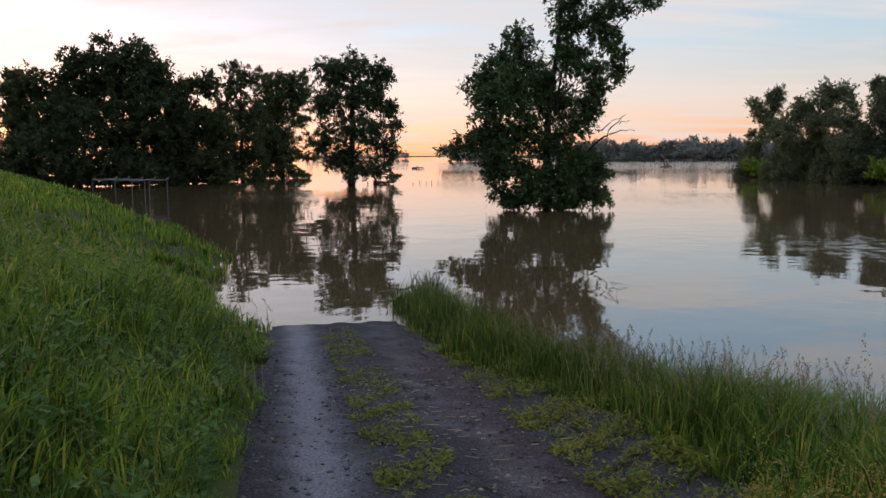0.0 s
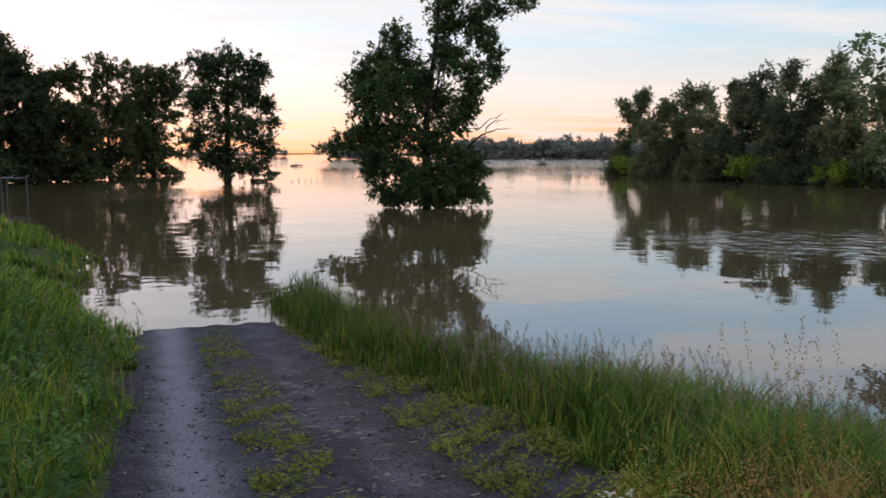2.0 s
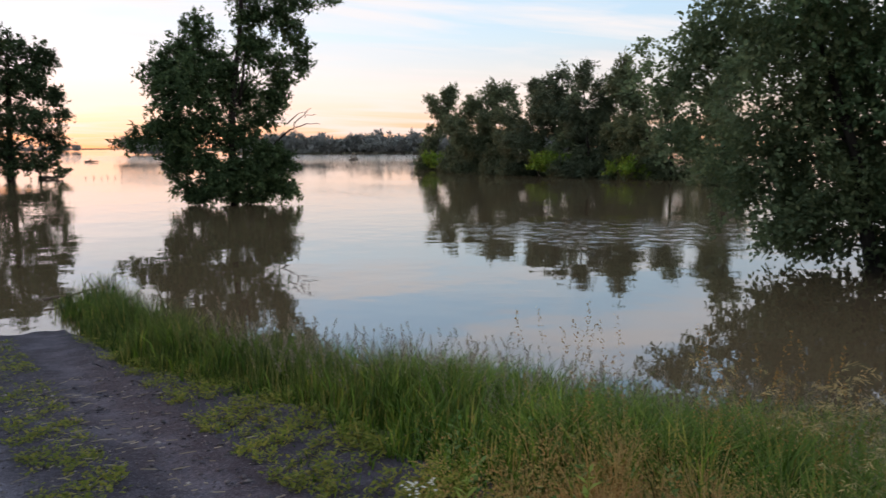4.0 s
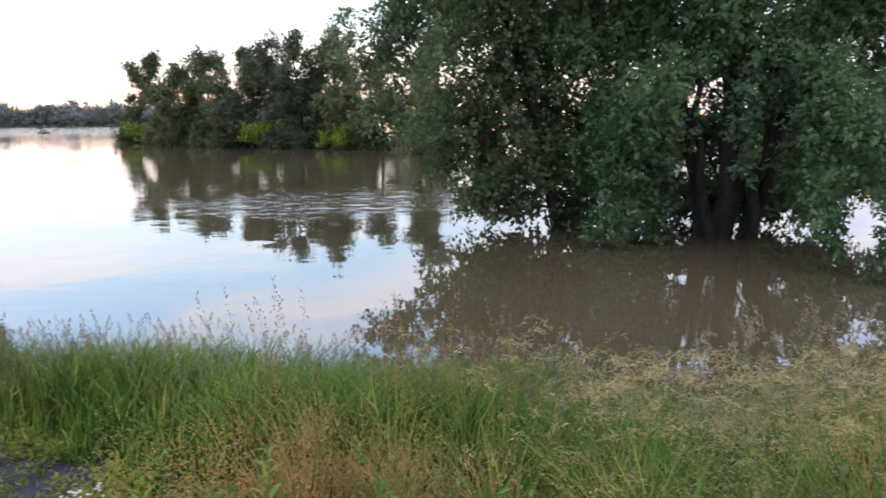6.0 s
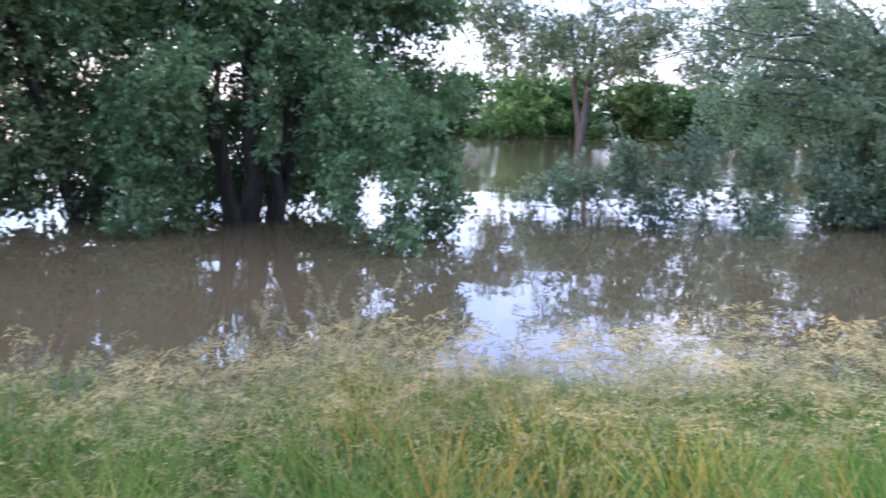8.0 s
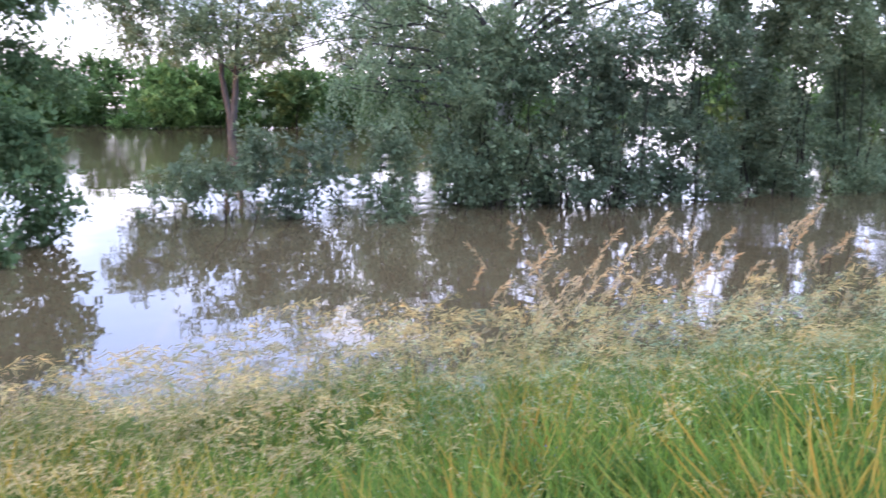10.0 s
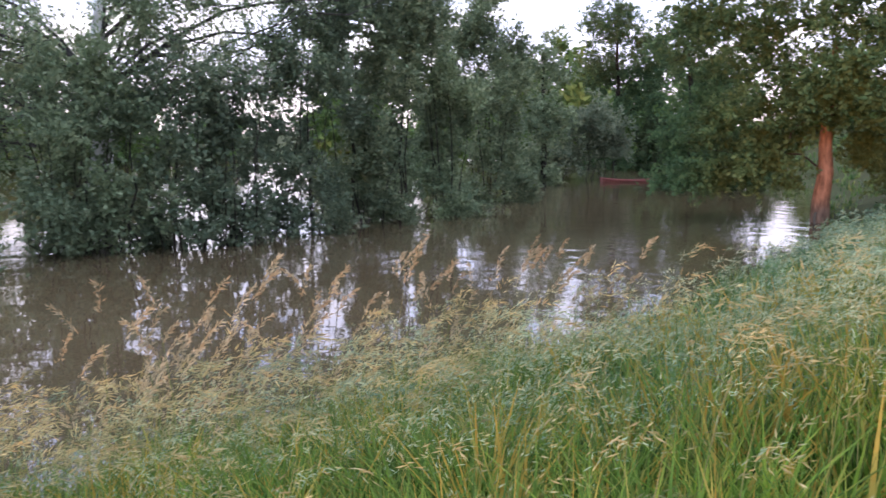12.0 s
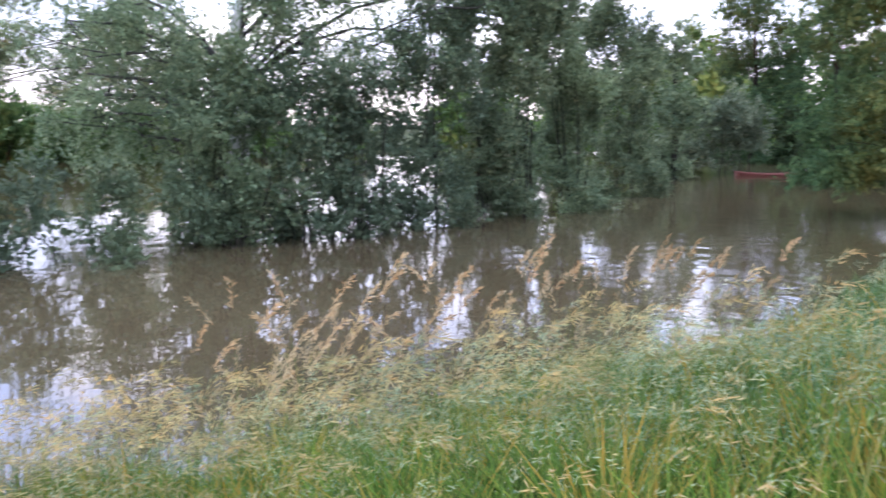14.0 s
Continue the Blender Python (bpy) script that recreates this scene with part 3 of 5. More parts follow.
def tree(name, label, x, y, bearing, kind, lobes, tip=None, girth=None):
    """A tree in the water: trunk, limbs and crown. lobes: (across, height, depth, half width, half height) seen along the bearing."""
    leaf, bark, size, cover, droop, rad, twig = KINDS[kind]
    root = thing(name, label, "bush" if "bush" in name else "tree", x, y, 0.0, name.replace("_", " ") + "s")
    bb = radians(bearing)
    right, ahead = np.array([math.cos(bb), math.sin(bb), 0]), np.array([-math.sin(bb), math.cos(bb), 0])
    full = []
    for across, high, depth, hw, hh in lobes:
        c = right * across + ahead * (depth + rng.normal(0, 0.25 * hw)) + np.array([0, 0, high])
        full.append((c, (hw, hw * 0.9, hh)))
    rad = girth or rad
    if kind in ("dark", "darksparse", "grey", "row", "rowthin", "row2", "hedge") or name == "bank_tree":  # leaves down to the water
        lo, hi2 = min(l[0] - l[3] for l in lobes) * 0.8, max(l[0] + l[3] for l in lobes) * 0.8
        hh = 0.35 + 0.08 * max(l[1] for l in lobes)
        steps = max(2, int((hi2 - lo) / (hh * (0.8 if kind == 'grey' else 1.5))))
        for k in range(steps):
            c = right * (lo + (hi2 - lo) * (k + 0.5) / steps) + ahead * rng.normal(0, 0.6) + np.array([0, 0, hh * rng.uniform(0.1, 0.4)])
            full.append((c, (hh * 1.2, hh * 1.2, hh)))
    if kind in ("row", "rowthin", "low"):
        crown_lobes = sprays(full, 0.4, 0.75, {"row": 0.85, "rowthin": 0.85, "low": 0.75}[kind])
    elif kind == "birch":
        crown_lobes = sprays(full, 0.45, 0.6, 0.5)
    elif kind == "grey":
        crown_lobes = sprays(full, 0.85, 1.35, 0.88)
    elif kind == "gold":
        crown_lobes = sprays(full, 0.85, 0.28)
    else:
        crown_lobes = full
    top = max(full, key=lambda l: l[0][2])
    tip = top[0] if tip is None else right * tip[0] + np.array([0, 0, tip[1]])
    mean = sum(l[0][:2] for l in full) / len(full)
    if "bush" in name:
        for c, r in full:
            for _ in range(2):
                foot = np.append(rng.normal(0, 0.35, 2) + c[:2] * rng.uniform(0.3, 0.9), -1.0)
                goal = c + rng.normal(0, 0.35, 3) * np.array(r) - np.array([0, 0, 0.35 * r[2]])
                vs, qs = tubes([bent(foot, goal, rad * rng.uniform(0.3, 0.7), 0.01, 0.0, 0.08, 8)], 6)
                part("stem", fast_mesh("stem", vs, qs, material=bark, smooth=True), root)
        foliage = leaf_cloud(crown_lobes, size, cover, droop, twig, leaf, 0.72 if leaf in (M_DARK, M_LONE, M_GREY, M_HEDGE) else 0.55)
        part("crown", foliage, root)
        return root
    n = 9
    ks = np.linspace(0, 1, n)
    trunk = []
    for kk in ks:
        xy = mean * 0.35 * kk + (tip[:2] - mean * 0.35) * kk**2.2
        trunk.append((np.array([xy[0], xy[1], -1.2 + (tip[2] + 1.2) * kk]) + np.append(rng.normal(0, 0.13 if kind == "willow" else 0.05, 2), 0) * (kk > 0), rad * (1.12 - kk) + 0.02))
    vs, qs = tubes([trunk], 10)
    part("trunk", fast_mesh("trunk", vs, qs, material=bark, smooth=True), root)
    pts = np.array([q[0] for q in trunk])
    many = len(full) > 24
    for number, (c, r) in enumerate(full):
        if c[2] < (2.8 if kind == "gold" or many else 0.8) and len(full) > 3 or many and number % 5:
            continue
        at = pts[np.argmin(np.abs(pts[:, 2] - max(1.3, c[2] * (0.55 if many else 0.68))))]
        r0 = max(0.03, rad * (0.16 if kind == "gold" or many else 0.3) * (1 - at[2] / (tip[2] + 3)))
        paths = [bent(at, c, r0, r0 * 0.35, 0.12 * np.linalg.norm(c - at), 0.06)]
        if kind == "birch":  # leafy strands hang along the boughs too
            crown_lobes += [(q + rng.normal(0, 0.2, 3) - np.array([0, 0, 0.25]), (0.38, 0.38, 0.6)) for q, _ in paths[0][4:-1]]
        for _ in range(5):
            d = rng.normal(0, 1, 3)
            d /= np.linalg.norm(d)
            start = at + (c - at) * rng.uniform(0.45, 1.0)
            paths.append(bent(start, c + d * np.array(r) * 0.8, r0 * 0.4, 0.012, -droop * 0.3, 0.05, 5))
        vs, qs = tubes(paths, 5)
        # oak limbs take the dark bark: their shade is put into the colour
        part("limb", fast_mesh("limb", vs, qs, material={"gold": BARK, "birch": BARK_PALE}.get(kind, bark), smooth=True), root)
    foliage = leaf_cloud(crown_lobes, size, cover, droop, twig, leaf, 0.72 if leaf in (M_DARK, M_LONE, M_GREY, M_HEDGE) else 0.55)
    part("crown", foliage, root)
    return root


tree('flood_tree', 'tall dark green poplar standing in flood water', -52.7, 105.2, 26.7, 'dark', [
    (0.4, 12.7, 0, 4.0, 3.0), (-1.3, 8.8, 0, 2.1, 3.6), (2.4, 9.2, 0, 4.0, 4.8), (0.9, 5.0, 0, 5.2, 4.8), (-2.0, 3.2, 0, 3.6, 2.8)])
tree('flood_tree', 'tall dark green poplar standing in flood water', -41.4, 103.0, 22.0, 'dark', [
    (1.4, 15.4, 0, 3.8, 3.2), (-2.8, 13.3, 0, 3.4, 3.6), (4.9, 13.2, 0, 3.2, 3.4), (1.1, 10.3, 0, 7.4, 5.3), (-2.0, 5.5, 0, 6.8, 5.3),
    (4.5, 5.5, 0, 5.3, 5.3), (0.7, 2.1, 0, 9.0, 2.3), (7.5, 8.0, 0, 2.6, 4.5), (6.8, 3.4, 0, 3.4, 3.4)])
tree('flood_tree', 'tall dark green poplar standing in flood water', -33.5, 109.4, 17.2, 'dark', [
    (0.8, 12.1, 0, 2.7, 2.6), (-0.4, 8.1, 0, 4.0, 3.4), (3.6, 7.0, 0, 2.4, 3.2), (1.2, 4.5, 0, 4.4, 3.9), (-3.4, 3.8, 0, 2.6, 3.4), (0.0, 1.9, 0, 5.6, 2.2)])
tree('flood_tree', 'tall dark green poplar standing in flood water', -29.3, 117.8, 14.1, 'darksparse', [
    (0.1, 14.3, 0, 2.6, 2.5), (-1.0, 10.8, 0, 2.5, 3.1), (1.4, 8.4, 0, 2.5, 2.9), (0.5, 4.1, 0, 3.7, 3.9), (-2.3, 1.8, 0, 3.3, 2.1)])
tree('flood_tree', 'tall dark green poplar standing in flood water', -27.1, 134.6, 11.5, 'dark', [
    (-1.3, 14.4, 0, 4.2, 3.7), (3.1, 13.6, 0, 2.1, 3.0), (-0.6, 9.1, 0, 5.4, 5.1), (-0.8, 3.7, 0, 5.4, 3.7)])
tree('lone_tree', 'lone broad poplar standing in open flood water', -12.0, 100.8, 6.9, 'lonefar', [
    (0.4, 14.2, 0, 2.6, 1.9), (3.6, 12.8, 0, 1.9, 2.2), (-2.2, 13.0, 0, 2.1, 2.2), (0.6, 10.6, 0, 4.0, 2.6), (-3.0, 9.6, 0, 1.9, 2.3),
    (3.6, 9.4, 0, 1.9, 2.0), (5.3, 7.0, 0, 1.2, 1.1), (1.0, 6.6, 0, 3.7, 2.2), (-3.1, 5.6, 0, 1.9, 2.2), (4.3, 4.8, 0, 2.1, 1.6),
    (-0.9, 3.2, 0, 3.2, 1.7), (3.2, 2.2, 0, 2.5, 1.3), (0.2, 1.5, 0, 1.8, 0.9), (5.0, 1.0, 0, 0.9, 0.5)], tip=(0.6, 15.5), girth=0.42)
poplar = tree('poplar_tree', 'tall ragged poplar with dead branch in flood water', 6.0, 53.1, -6.4, 'lone',
    bough([(-1.6, 10.2, 0), (-3.0, 9.0, 0), (-3.6, 7.6, 0.5)], 0.9, 1.3, 4) + bough([(-1.2, 8.4, 0), (-2.6, 7.2, -0.6), (-3.4, 6.4, 0)], 1.2, 1.3, 3)
    + bough([(1.1, 9.5, 0), (1.2, 11.8, 0), (1.6, 14.0, 0), (1.3, 16.0, 0)], 0.55, 0.85, 5, 1.4) + bough([(2.0, 11.5, 0), (3.6, 12.2, 0), (5.6, 12.4, 0), (6.4, 12.8, 0)], 0.8, 0.55, 5, 0.65)
    + bough([(2.0, 14.0, 0), (3.4, 14.2, 0.5), (4.2, 13.2, 0)], 0.8, 0.6, 3) + bough([(3.4, 11.2, 0), (4.4, 9.8, 0), (4.4, 8.4, 0)], 0.7, 0.5, 4, 1.2)
    + bough([(1.8, 9.6, 0), (2.6, 8.8, -0.5), (3.2, 7.6, 0)], 0.9, 0.8, 3) + [(-0.7, 8.2, 0.5, 1.1, 1.1), (2.7, 6.6, 0.3, 1.0, 1.2), (-0.9, 6.3, 0.4, 1.4, 1.3), (0.7, 7.2, 0.4, 1.3, 1.4), (2.2, 5.6, 0, 0.9, 1.2), (0.2, 4.6, 0.5, 1.9, 1.4), (-2.4, 4.5, 0, 2.0, 1.3)]
    + bough([(-3.4, 4.8, 0), (-4.9, 4.5, 0), (-6.0, 3.9, 0)], 1.0, 0.5, 4, 0.7) + bough([(-3.4, 2.9, 0), (-1.6, 2.4, -0.8), (0.6, 2.4, -0.8), (2.4, 2.4, 0)], 1.1, 1.1, 5)
    + bough([(-3.0, 1.1, 0), (-1.7, 0.5, -0.5), (-0.4, 1.0, -0.3), (0.9, 0.4, -0.4), (2.2, 1.1, 0), (3.5, 0.8, 0)], 0.55, 0.6, 13, 0.9) + bough([(-1.4, 1.7, -0.9), (0.2, 1.5, -1.0), (1.8, 1.7, -0.8)], 0.7, 0.7, 4) + [(1.9, 3.4, 0, 1.2, 1.0), (3.0, 2.6, 0, 0.8, 0.9)], tip=(1.5, 16.5))
tree('willow_tree', 'grey-green willow rising out of the flooded river', 44.9, 124.6, -19.8, 'grey', [
    (0.0, 9.6, 0, 2.0, 1.2), (2.9, 10.4, 0, 1.4, 2.3), (2.3, 6.6, 0, 3.0, 3.0), (-0.8, 3.3, 0, 1.8, 2.3)])
tree('willow_tree', 'grey-green willow rising out of the flooded river', 45.3, 106.5, -23.0, 'grey', [
    (-0.9, 9.2, 0, 1.6, 2.2), (2.5, 9.9, 0, 2.4, 2.5), (0.9, 5.8, 0, 3.8, 3.5), (-2.2, 3.1, 0, 3.1, 2.7)])
tree('willow_tree', 'grey-green willow rising out of the flooded river', 47.9, 93.0, -27.2, 'grey', [
    (-0.6, 10.3, 0, 1.8, 2.3), (2.2, 10.3, 0, 2.4, 2.5), (0.8, 6.6, 0, 4.1, 3.5), (-1.4, 3.1, 0, 4.1, 2.8)])
tree('willow_tree', 'grey-green willow rising out of the flooded river', 49.4, 84.5, -30.3, 'grey', [
    (-0.9, 10.8, 0, 0.9, 2.0), (0.7, 9.5, 0, 1.3, 2.8), (-0.6, 5.7, 0, 2.8, 3.3), (-0.6, 2.5, 0, 3.2, 2.3)])
tree('willow_tree', 'grey-green willow rising out of the flooded river', 51.6, 80.6, -32.6, 'grey', [
    (-0.6, 11.3, 0, 2.1, 2.3), (-0.1, 7.8, 0, 2.2, 2.9), (0.6, 4.4, 0, 2.7, 3.2)])
tree('willow_tree', 'grey-green willow rising out of the flooded river', 52.8, 73.5, -35.7, 'grey', [
    (-0.4, 8.4, 0, 2.1, 2.4), (-0.3, 3.4, 0, 2.7, 3.1)])
tree('willow_tree', 'grey-green willow rising out of the flooded river', 50.2, 61.8, -39.1, 'grey', [
    (-0.7, 8.3, 0, 2.7, 2.7), (-0.6, 3.9, 0, 3.0, 3.2)])
tree('willow_tree', 'grey-green willow rising out of the flooded river', 46.6, 99.4, -25.1, 'grey', [
    (0.1, 6.4, 0, 2.6, 3.3), (-0.3, 3.1, 0, 3.3, 2.6)])
tree('willow_tree', 'grey-green willow rising out of the flooded river', 49.5, 89.2, -29.0, 'grey', [
    (0.0, 6.8, 0, 1.7, 3.3), (-0.1, 3.5, 0, 3.1, 2.8)])
tree('willow_tree', 'grey-green willow rising out of the flooded river', 44.7, 113.5, -21.5, 'grey', [
    (0.3, 5.1, 0, 2.3, 3.5), (0.1, 2.3, 0, 2.5, 1.8)])
tree('willow_tree', 'grey-green willow rising out of the flooded river', 51.7, 76.2, -34.2, 'grey', [
    (-0.2, 5.5, 0, 1.5, 2.2), (-0.0, 2.5, 0, 2.5, 2.2)])
tree('willow_tree', 'grey-green willow rising out of the flooded river', 51.1, 83.2, -31.5, 'grey', [
    (0.0, 6.3, 0, 1.6, 3.6), (0.2, 2.8, 0, 2.3, 2.5)])
tree('willow_bush', 'low yellow-green willow bush at the waterline', 43.8, 121.6, -19.8, 'light', [
    (0.0, 1.4, 0, 2.4, 1.4)])
tree('willow_bush', 'low yellow-green willow bush at the waterline', 46.5, 86.7, -28.2, 'light', [
    (-0.3, 1.6, 0, 2.9, 1.3), (-2.3, 1.2, 0, 1.3, 0.9)])
tree('willow_bush', 'low yellow-green willow bush at the waterline', 50.3, 77.3, -33.1, 'light', [
    (-0.1, 1.2, 0, 2.6, 1.1), (1.7, 1.0, 0, 1.2, 0.9)])
tree('willow_bush', 'low yellow-green willow bush at the waterline', 46.0, 97.2, -25.3, 'grey', [
    (0.0, 1.9, 0, 1.5, 1.7)])
tree('willow_bush', 'low yellow-green willow bush at the waterline', 48.6, 85.1, -29.7, 'grey', [
    (0.0, 2.0, 0, 1.6, 1.7)])
tree('willow_tree', 'large many-stemmed willow with boughs trailing in flood water', 19.6, 17.9, -47.6, 'olive_willow', [
    (-5.6, 6.0, 2, 1.9, 1.6), (-5.5, 3.7, 1, 1.1, 0.9), (-2.7, 5.6, 0, 2.1, 1.8), (-3.8, 3.2, 0, 1.5, 1.1), (-1.8, 2.8, 0, 1.7, 1.5),
    (-2.4, 1.3, -1, 0.9, 0.7), (-1.0, 1.4, 0, 1.4, 1.0), (-2.5, 7.9, 0, 2.7, 1.4), (0.2, 5.9, 1, 2.0, 1.8), (-1.0, 0.6, 0, 1.7, 0.5),
    (-2.6, 0.8, -1, 0.8, 0.4), (0.6, 0.4, 1, 1.1, 0.5), (-3.9, 1.9, 0, 0.9, 0.6), (-0.9, 4.5, 2, 1.7, 1.4), (-0.7, 3.2, 2, 1.5, 1.1),
    (-1.6, 6.0, 2, 1.3, 1.1), (1.1, 1.6, 1.5, 1.1, 1.1), (0.4, 3.4, 1.5, 1.3, 1.1), (1.6, 1.9, 3, 1.0, 1.2), (0.3, 1.0, 2, 1.1, 0.9), (0.6, 2.5, 2.8, 1.6, 1.3), (-0.9, 1.7, 2.8, 1.4, 1.0), (2.1, 3.2, 2.8, 1.4, 1.3)] + bough([(-1.8, 4.6, 0.5), (-2.4, 3.4, 0.5), (-2.6, 2.2, 0.5), (-2.2, 1.2, 0.5)], 0.9, 0.7, 6)
    + bough([(-4.6, 7.2, 1.0), (-2.6, 6.8, 1.5), (-0.4, 7.0, 1.5), (1.6, 6.6, 1.5)], 1.0, 1.0, 5), girth=0.2)
willow = tree('willow_tree', 'large many-stemmed willow with boughs trailing in flood water', 21.7, 13.7, -58.0, 'willow',
    # the boughs that hang forward over the water, those in front of the fork, and those behind
    bough([(1.8, 4.6, -1.0), (2.6, 4.4, -2.5), (3.3, 3.2, -4.2), (3.6, 1.6, -5.4), (3.4, 0.2, -6.2)], 0.75, 0.4, 10) + bough([(2.2, 3.4, -2.5), (2.4, 2.0, -4.0), (2.3, 0.7, -4.8)], 0.6, 0.35, 6)
    + bough([(3.4, 3.6, -2.0), (4.6, 2.8, -3.2), (5.0, 1.2, -3.8), (4.8, 0.3, -4.0)], 0.75, 0.45, 8) + bough([(1.9, 2.4, -1.5), (2.2, 1.2, -2.5)], 0.5, 0.4, 3)
    + bough([(-0.8, 4.8, -1.0), (-2.0, 4.0, -2.3), (-2.5, 2.2, -2.8), (-2.6, 0.3, -3.0)], 0.8, 0.5, 9) + bough([(-1.8, 3.2, -1.6), (-1.9, 1.9, -2.0), (-1.8, 0.6, -2.2)], 0.6, 0.5, 5)
    + bough([(-2.9, 3.9, 0), (-3.5, 2.6, 0), (-3.2, 1.0, 0.5), (-2.4, 0.4, 0.5)], 0.9, 0.7, 6) + bough([(-2.6, 1.2, 3.0), (-0.6, 1.0, 3.4), (1.4, 1.2, 3.4), (3.2, 1.4, 3.2), (4.6, 2.2, 3.0)], 1.1, 1.1, 8) + bough([(-1.5, 0.9, 1.8), (0, 0.8, 2.2), (1.5, 0.9, 2.0), (3.0, 1.0, 1.5)], 0.7, 0.7, 5)
    + bough([(-1.6, 2.8, 3.2), (0.6, 3.0, 3.5), (3.0, 3.2, 3.2)], 1.0, 1.0, 4) + bough([(-0.3, 6.0, -0.8), (0.9, 5.5, -0.6), (1.5, 4.6, 0.8)], 0.7, 0.7, 4) + bough([(0.9, 4.9, -1.2), (0.5, 3.6, -1.9), (0.4, 2.2, -2.1)], 0.4, 0.3, 4, 1.2) + [(0.4, 4.3, 2.6, 1.2, 1.1), (-0.6, 3.0, 2.6, 1.0, 0.9)]
    # the upper crown
    + bough([(-4.2, 5.4, 0), (-2.4, 6.0, 0.5), (-0.4, 6.2, 1.0), (1.8, 5.6, 0.5)], 1.4, 1.4, 5) + bough([(2.4, 6.4, 0), (4.2, 6.2, 0.5), (6.2, 6.2, 1.0)], 1.0, 0.8, 5) + bough([(-3.0, 7.2, 1.5), (-0.6, 7.3, 2.0), (2.0, 6.8, 2.0), (4.4, 5.6, 2.0)], 0.9, 0.9, 5)
    + bough([(-5.0, 8.4, 0), (-2.6, 8.4, 0), (0, 8.4, 0), (2.6, 7.8, 0), (5.0, 7.4, 0)], 1.6, 1.3, 6) + bough([(3.6, 4.6, 1.5), (5.4, 4.4, 1.5), (6.6, 3.6, 1.5)], 0.8, 0.6, 5), tip=(0.4, 8.6), girth=0.34)
cottonwood = tree('cottonwood_tree', 'pale forked trunk tree on the far flooded bank', 69.0, 12.8, -79.7, 'sparse', [
    (-0.4, 9.5, 0, 4.7, 2.4), (5.3, 9.5, 0, 3.8, 2.4), (-5.6, 10.4, 0, 2.8, 1.9), (11.7, 9.0, 0, 4.3, 2.4), (2.9, 13.7, 0, 7.1, 2.8),
    (9.4, 6.5, 0, 2.8, 1.4), (-3.0, 8.2, 0, 2.8, 1.9), (0.2, 6.9, -1, 2.2, 1.2), (-3.6, 6.8, 0, 2.0, 1.4), (-6.6, 7.6, 0, 1.9, 1.9), (3.6, 7.0, -1, 2.0, 1.3), (-7.6, 10.6, 0, 2.4, 2.4), (2.6, 6.6, 0, 2.8, 1.3), (15.6, 7.1, 0, 3.9, 1.9), (19.2, 9.0, 0, 3.9, 2.9),
    (13.6, 11.6, 0, 4.3, 2.4), (21.5, 6.1, 0, 2.9, 2.0)], tip=(1.2, 11.0))
tree('bank_bush', 'dense green bush on the far river bank', 85.8, 45.5, -62.0, 'hedge', [
    (0.0, 2.5, 0, 4.9, 2.9), (1.9, 4.1, 0, 3.3, 2.3)])
tree('bank_bush', 'dense green bush on the far river bank', 89.2, 38.6, -66.6, 'hedge', [
    (-0.0, 2.6, 0, 4.9, 2.9), (1.9, 2.9, 0, 3.3, 2.3)])
tree('bank_bush', 'dense green bush on the far river bank', 91.9, 31.3, -71.2, 'hedge', [
    (-0.0, 2.7, 0, 4.9, 2.9), (1.8, 4.9, 0, 3.3, 2.3)])
tree('bank_bush', 'dense green bush on the far river bank', 86.1, 23.1, -75.1, 'hedge', [
    (-0.1, 2.8, 0, 4.5, 2.7), (1.6, 4.9, 0, 3.0, 2.1)])
tree('bank_bush', 'dense green bush on the far river bank', 91.3, 18.2, -78.9, 'hedge', [
    (-0.1, 2.9, 0, 4.7, 2.8), (1.6, 5.0, 0, 3.1, 2.2)])
tree('bank_bush', 'dense green bush on the far river bank', 88.4, 11.2, -83.0, 'hedge', [
    (-0.2, 3.0, 0, 4.5, 2.7), (1.5, 4.4, 0, 3.0, 2.1)])
tree('bank_bush', 'dense green bush on the far river bank', 96.9, 5.5, -87.0, 'hedge', [
    (-0.2, 3.1, 0, 4.9, 2.9), (1.5, 4.0, 0, 3.3, 2.3)])
tree('bank_bush', 'dense green bush on the far river bank', 93.0, -0.8, -90.8, 'hedge', [
    (-0.2, 3.2, 0, 4.7, 2.8), (1.4, 3.5, 0, 3.1, 2.2)])
tree('bank_bush', 'dense green bush on the far river bank', 88.8, -6.4, -94.5, 'hedge', [
    (-0.2, 3.3, 0, 4.5, 2.7), (1.3, 3.0, 0, 3.0, 2.1)])
tree('bank_bush', 'dense green bush on the far river bank', 96.1, -12.8, -97.9, 'hedge', [
    (-0.3, 3.3, 0, 4.9, 2.9), (1.1, 5.3, 0, 3.3, 2.3)])
tree('flooded_bush', 'leafy willow bush half drowned in brown water', 28.0, -3.2, -95.6, 'rowthin', [
    (0.2, 3.4, 0, 1.8, 1.2), (-0.2, 1.7, 0, 1.7, 1.4), (1.4, 1.9, 0, 1.5, 1.5), (0.6, 0.6, 0, 1.8, 0.6)] + bough([(-1.2, 4.0, 0), (0.1, 4.8, 0), (1.5, 3.9, 0)], 0.5, 0.45, 5, 1.7))
tree('flooded_bush', 'leafy willow bush half drowned in brown water', 27.8, -7.5, -105.1, 'low', [
    (0.0, 2.3, 0, 1.3, 1.3), (-0.1, 3.4, 0, 1.0, 0.8), (0.3, 0.9, 0, 1.5, 0.9), (-0.7, 1.8, 0, 1.1, 1.1)] + bough([(-0.6, 4.2, 0), (0.5, 4.4, 0)], 0.4, 0.4, 3, 1.9))
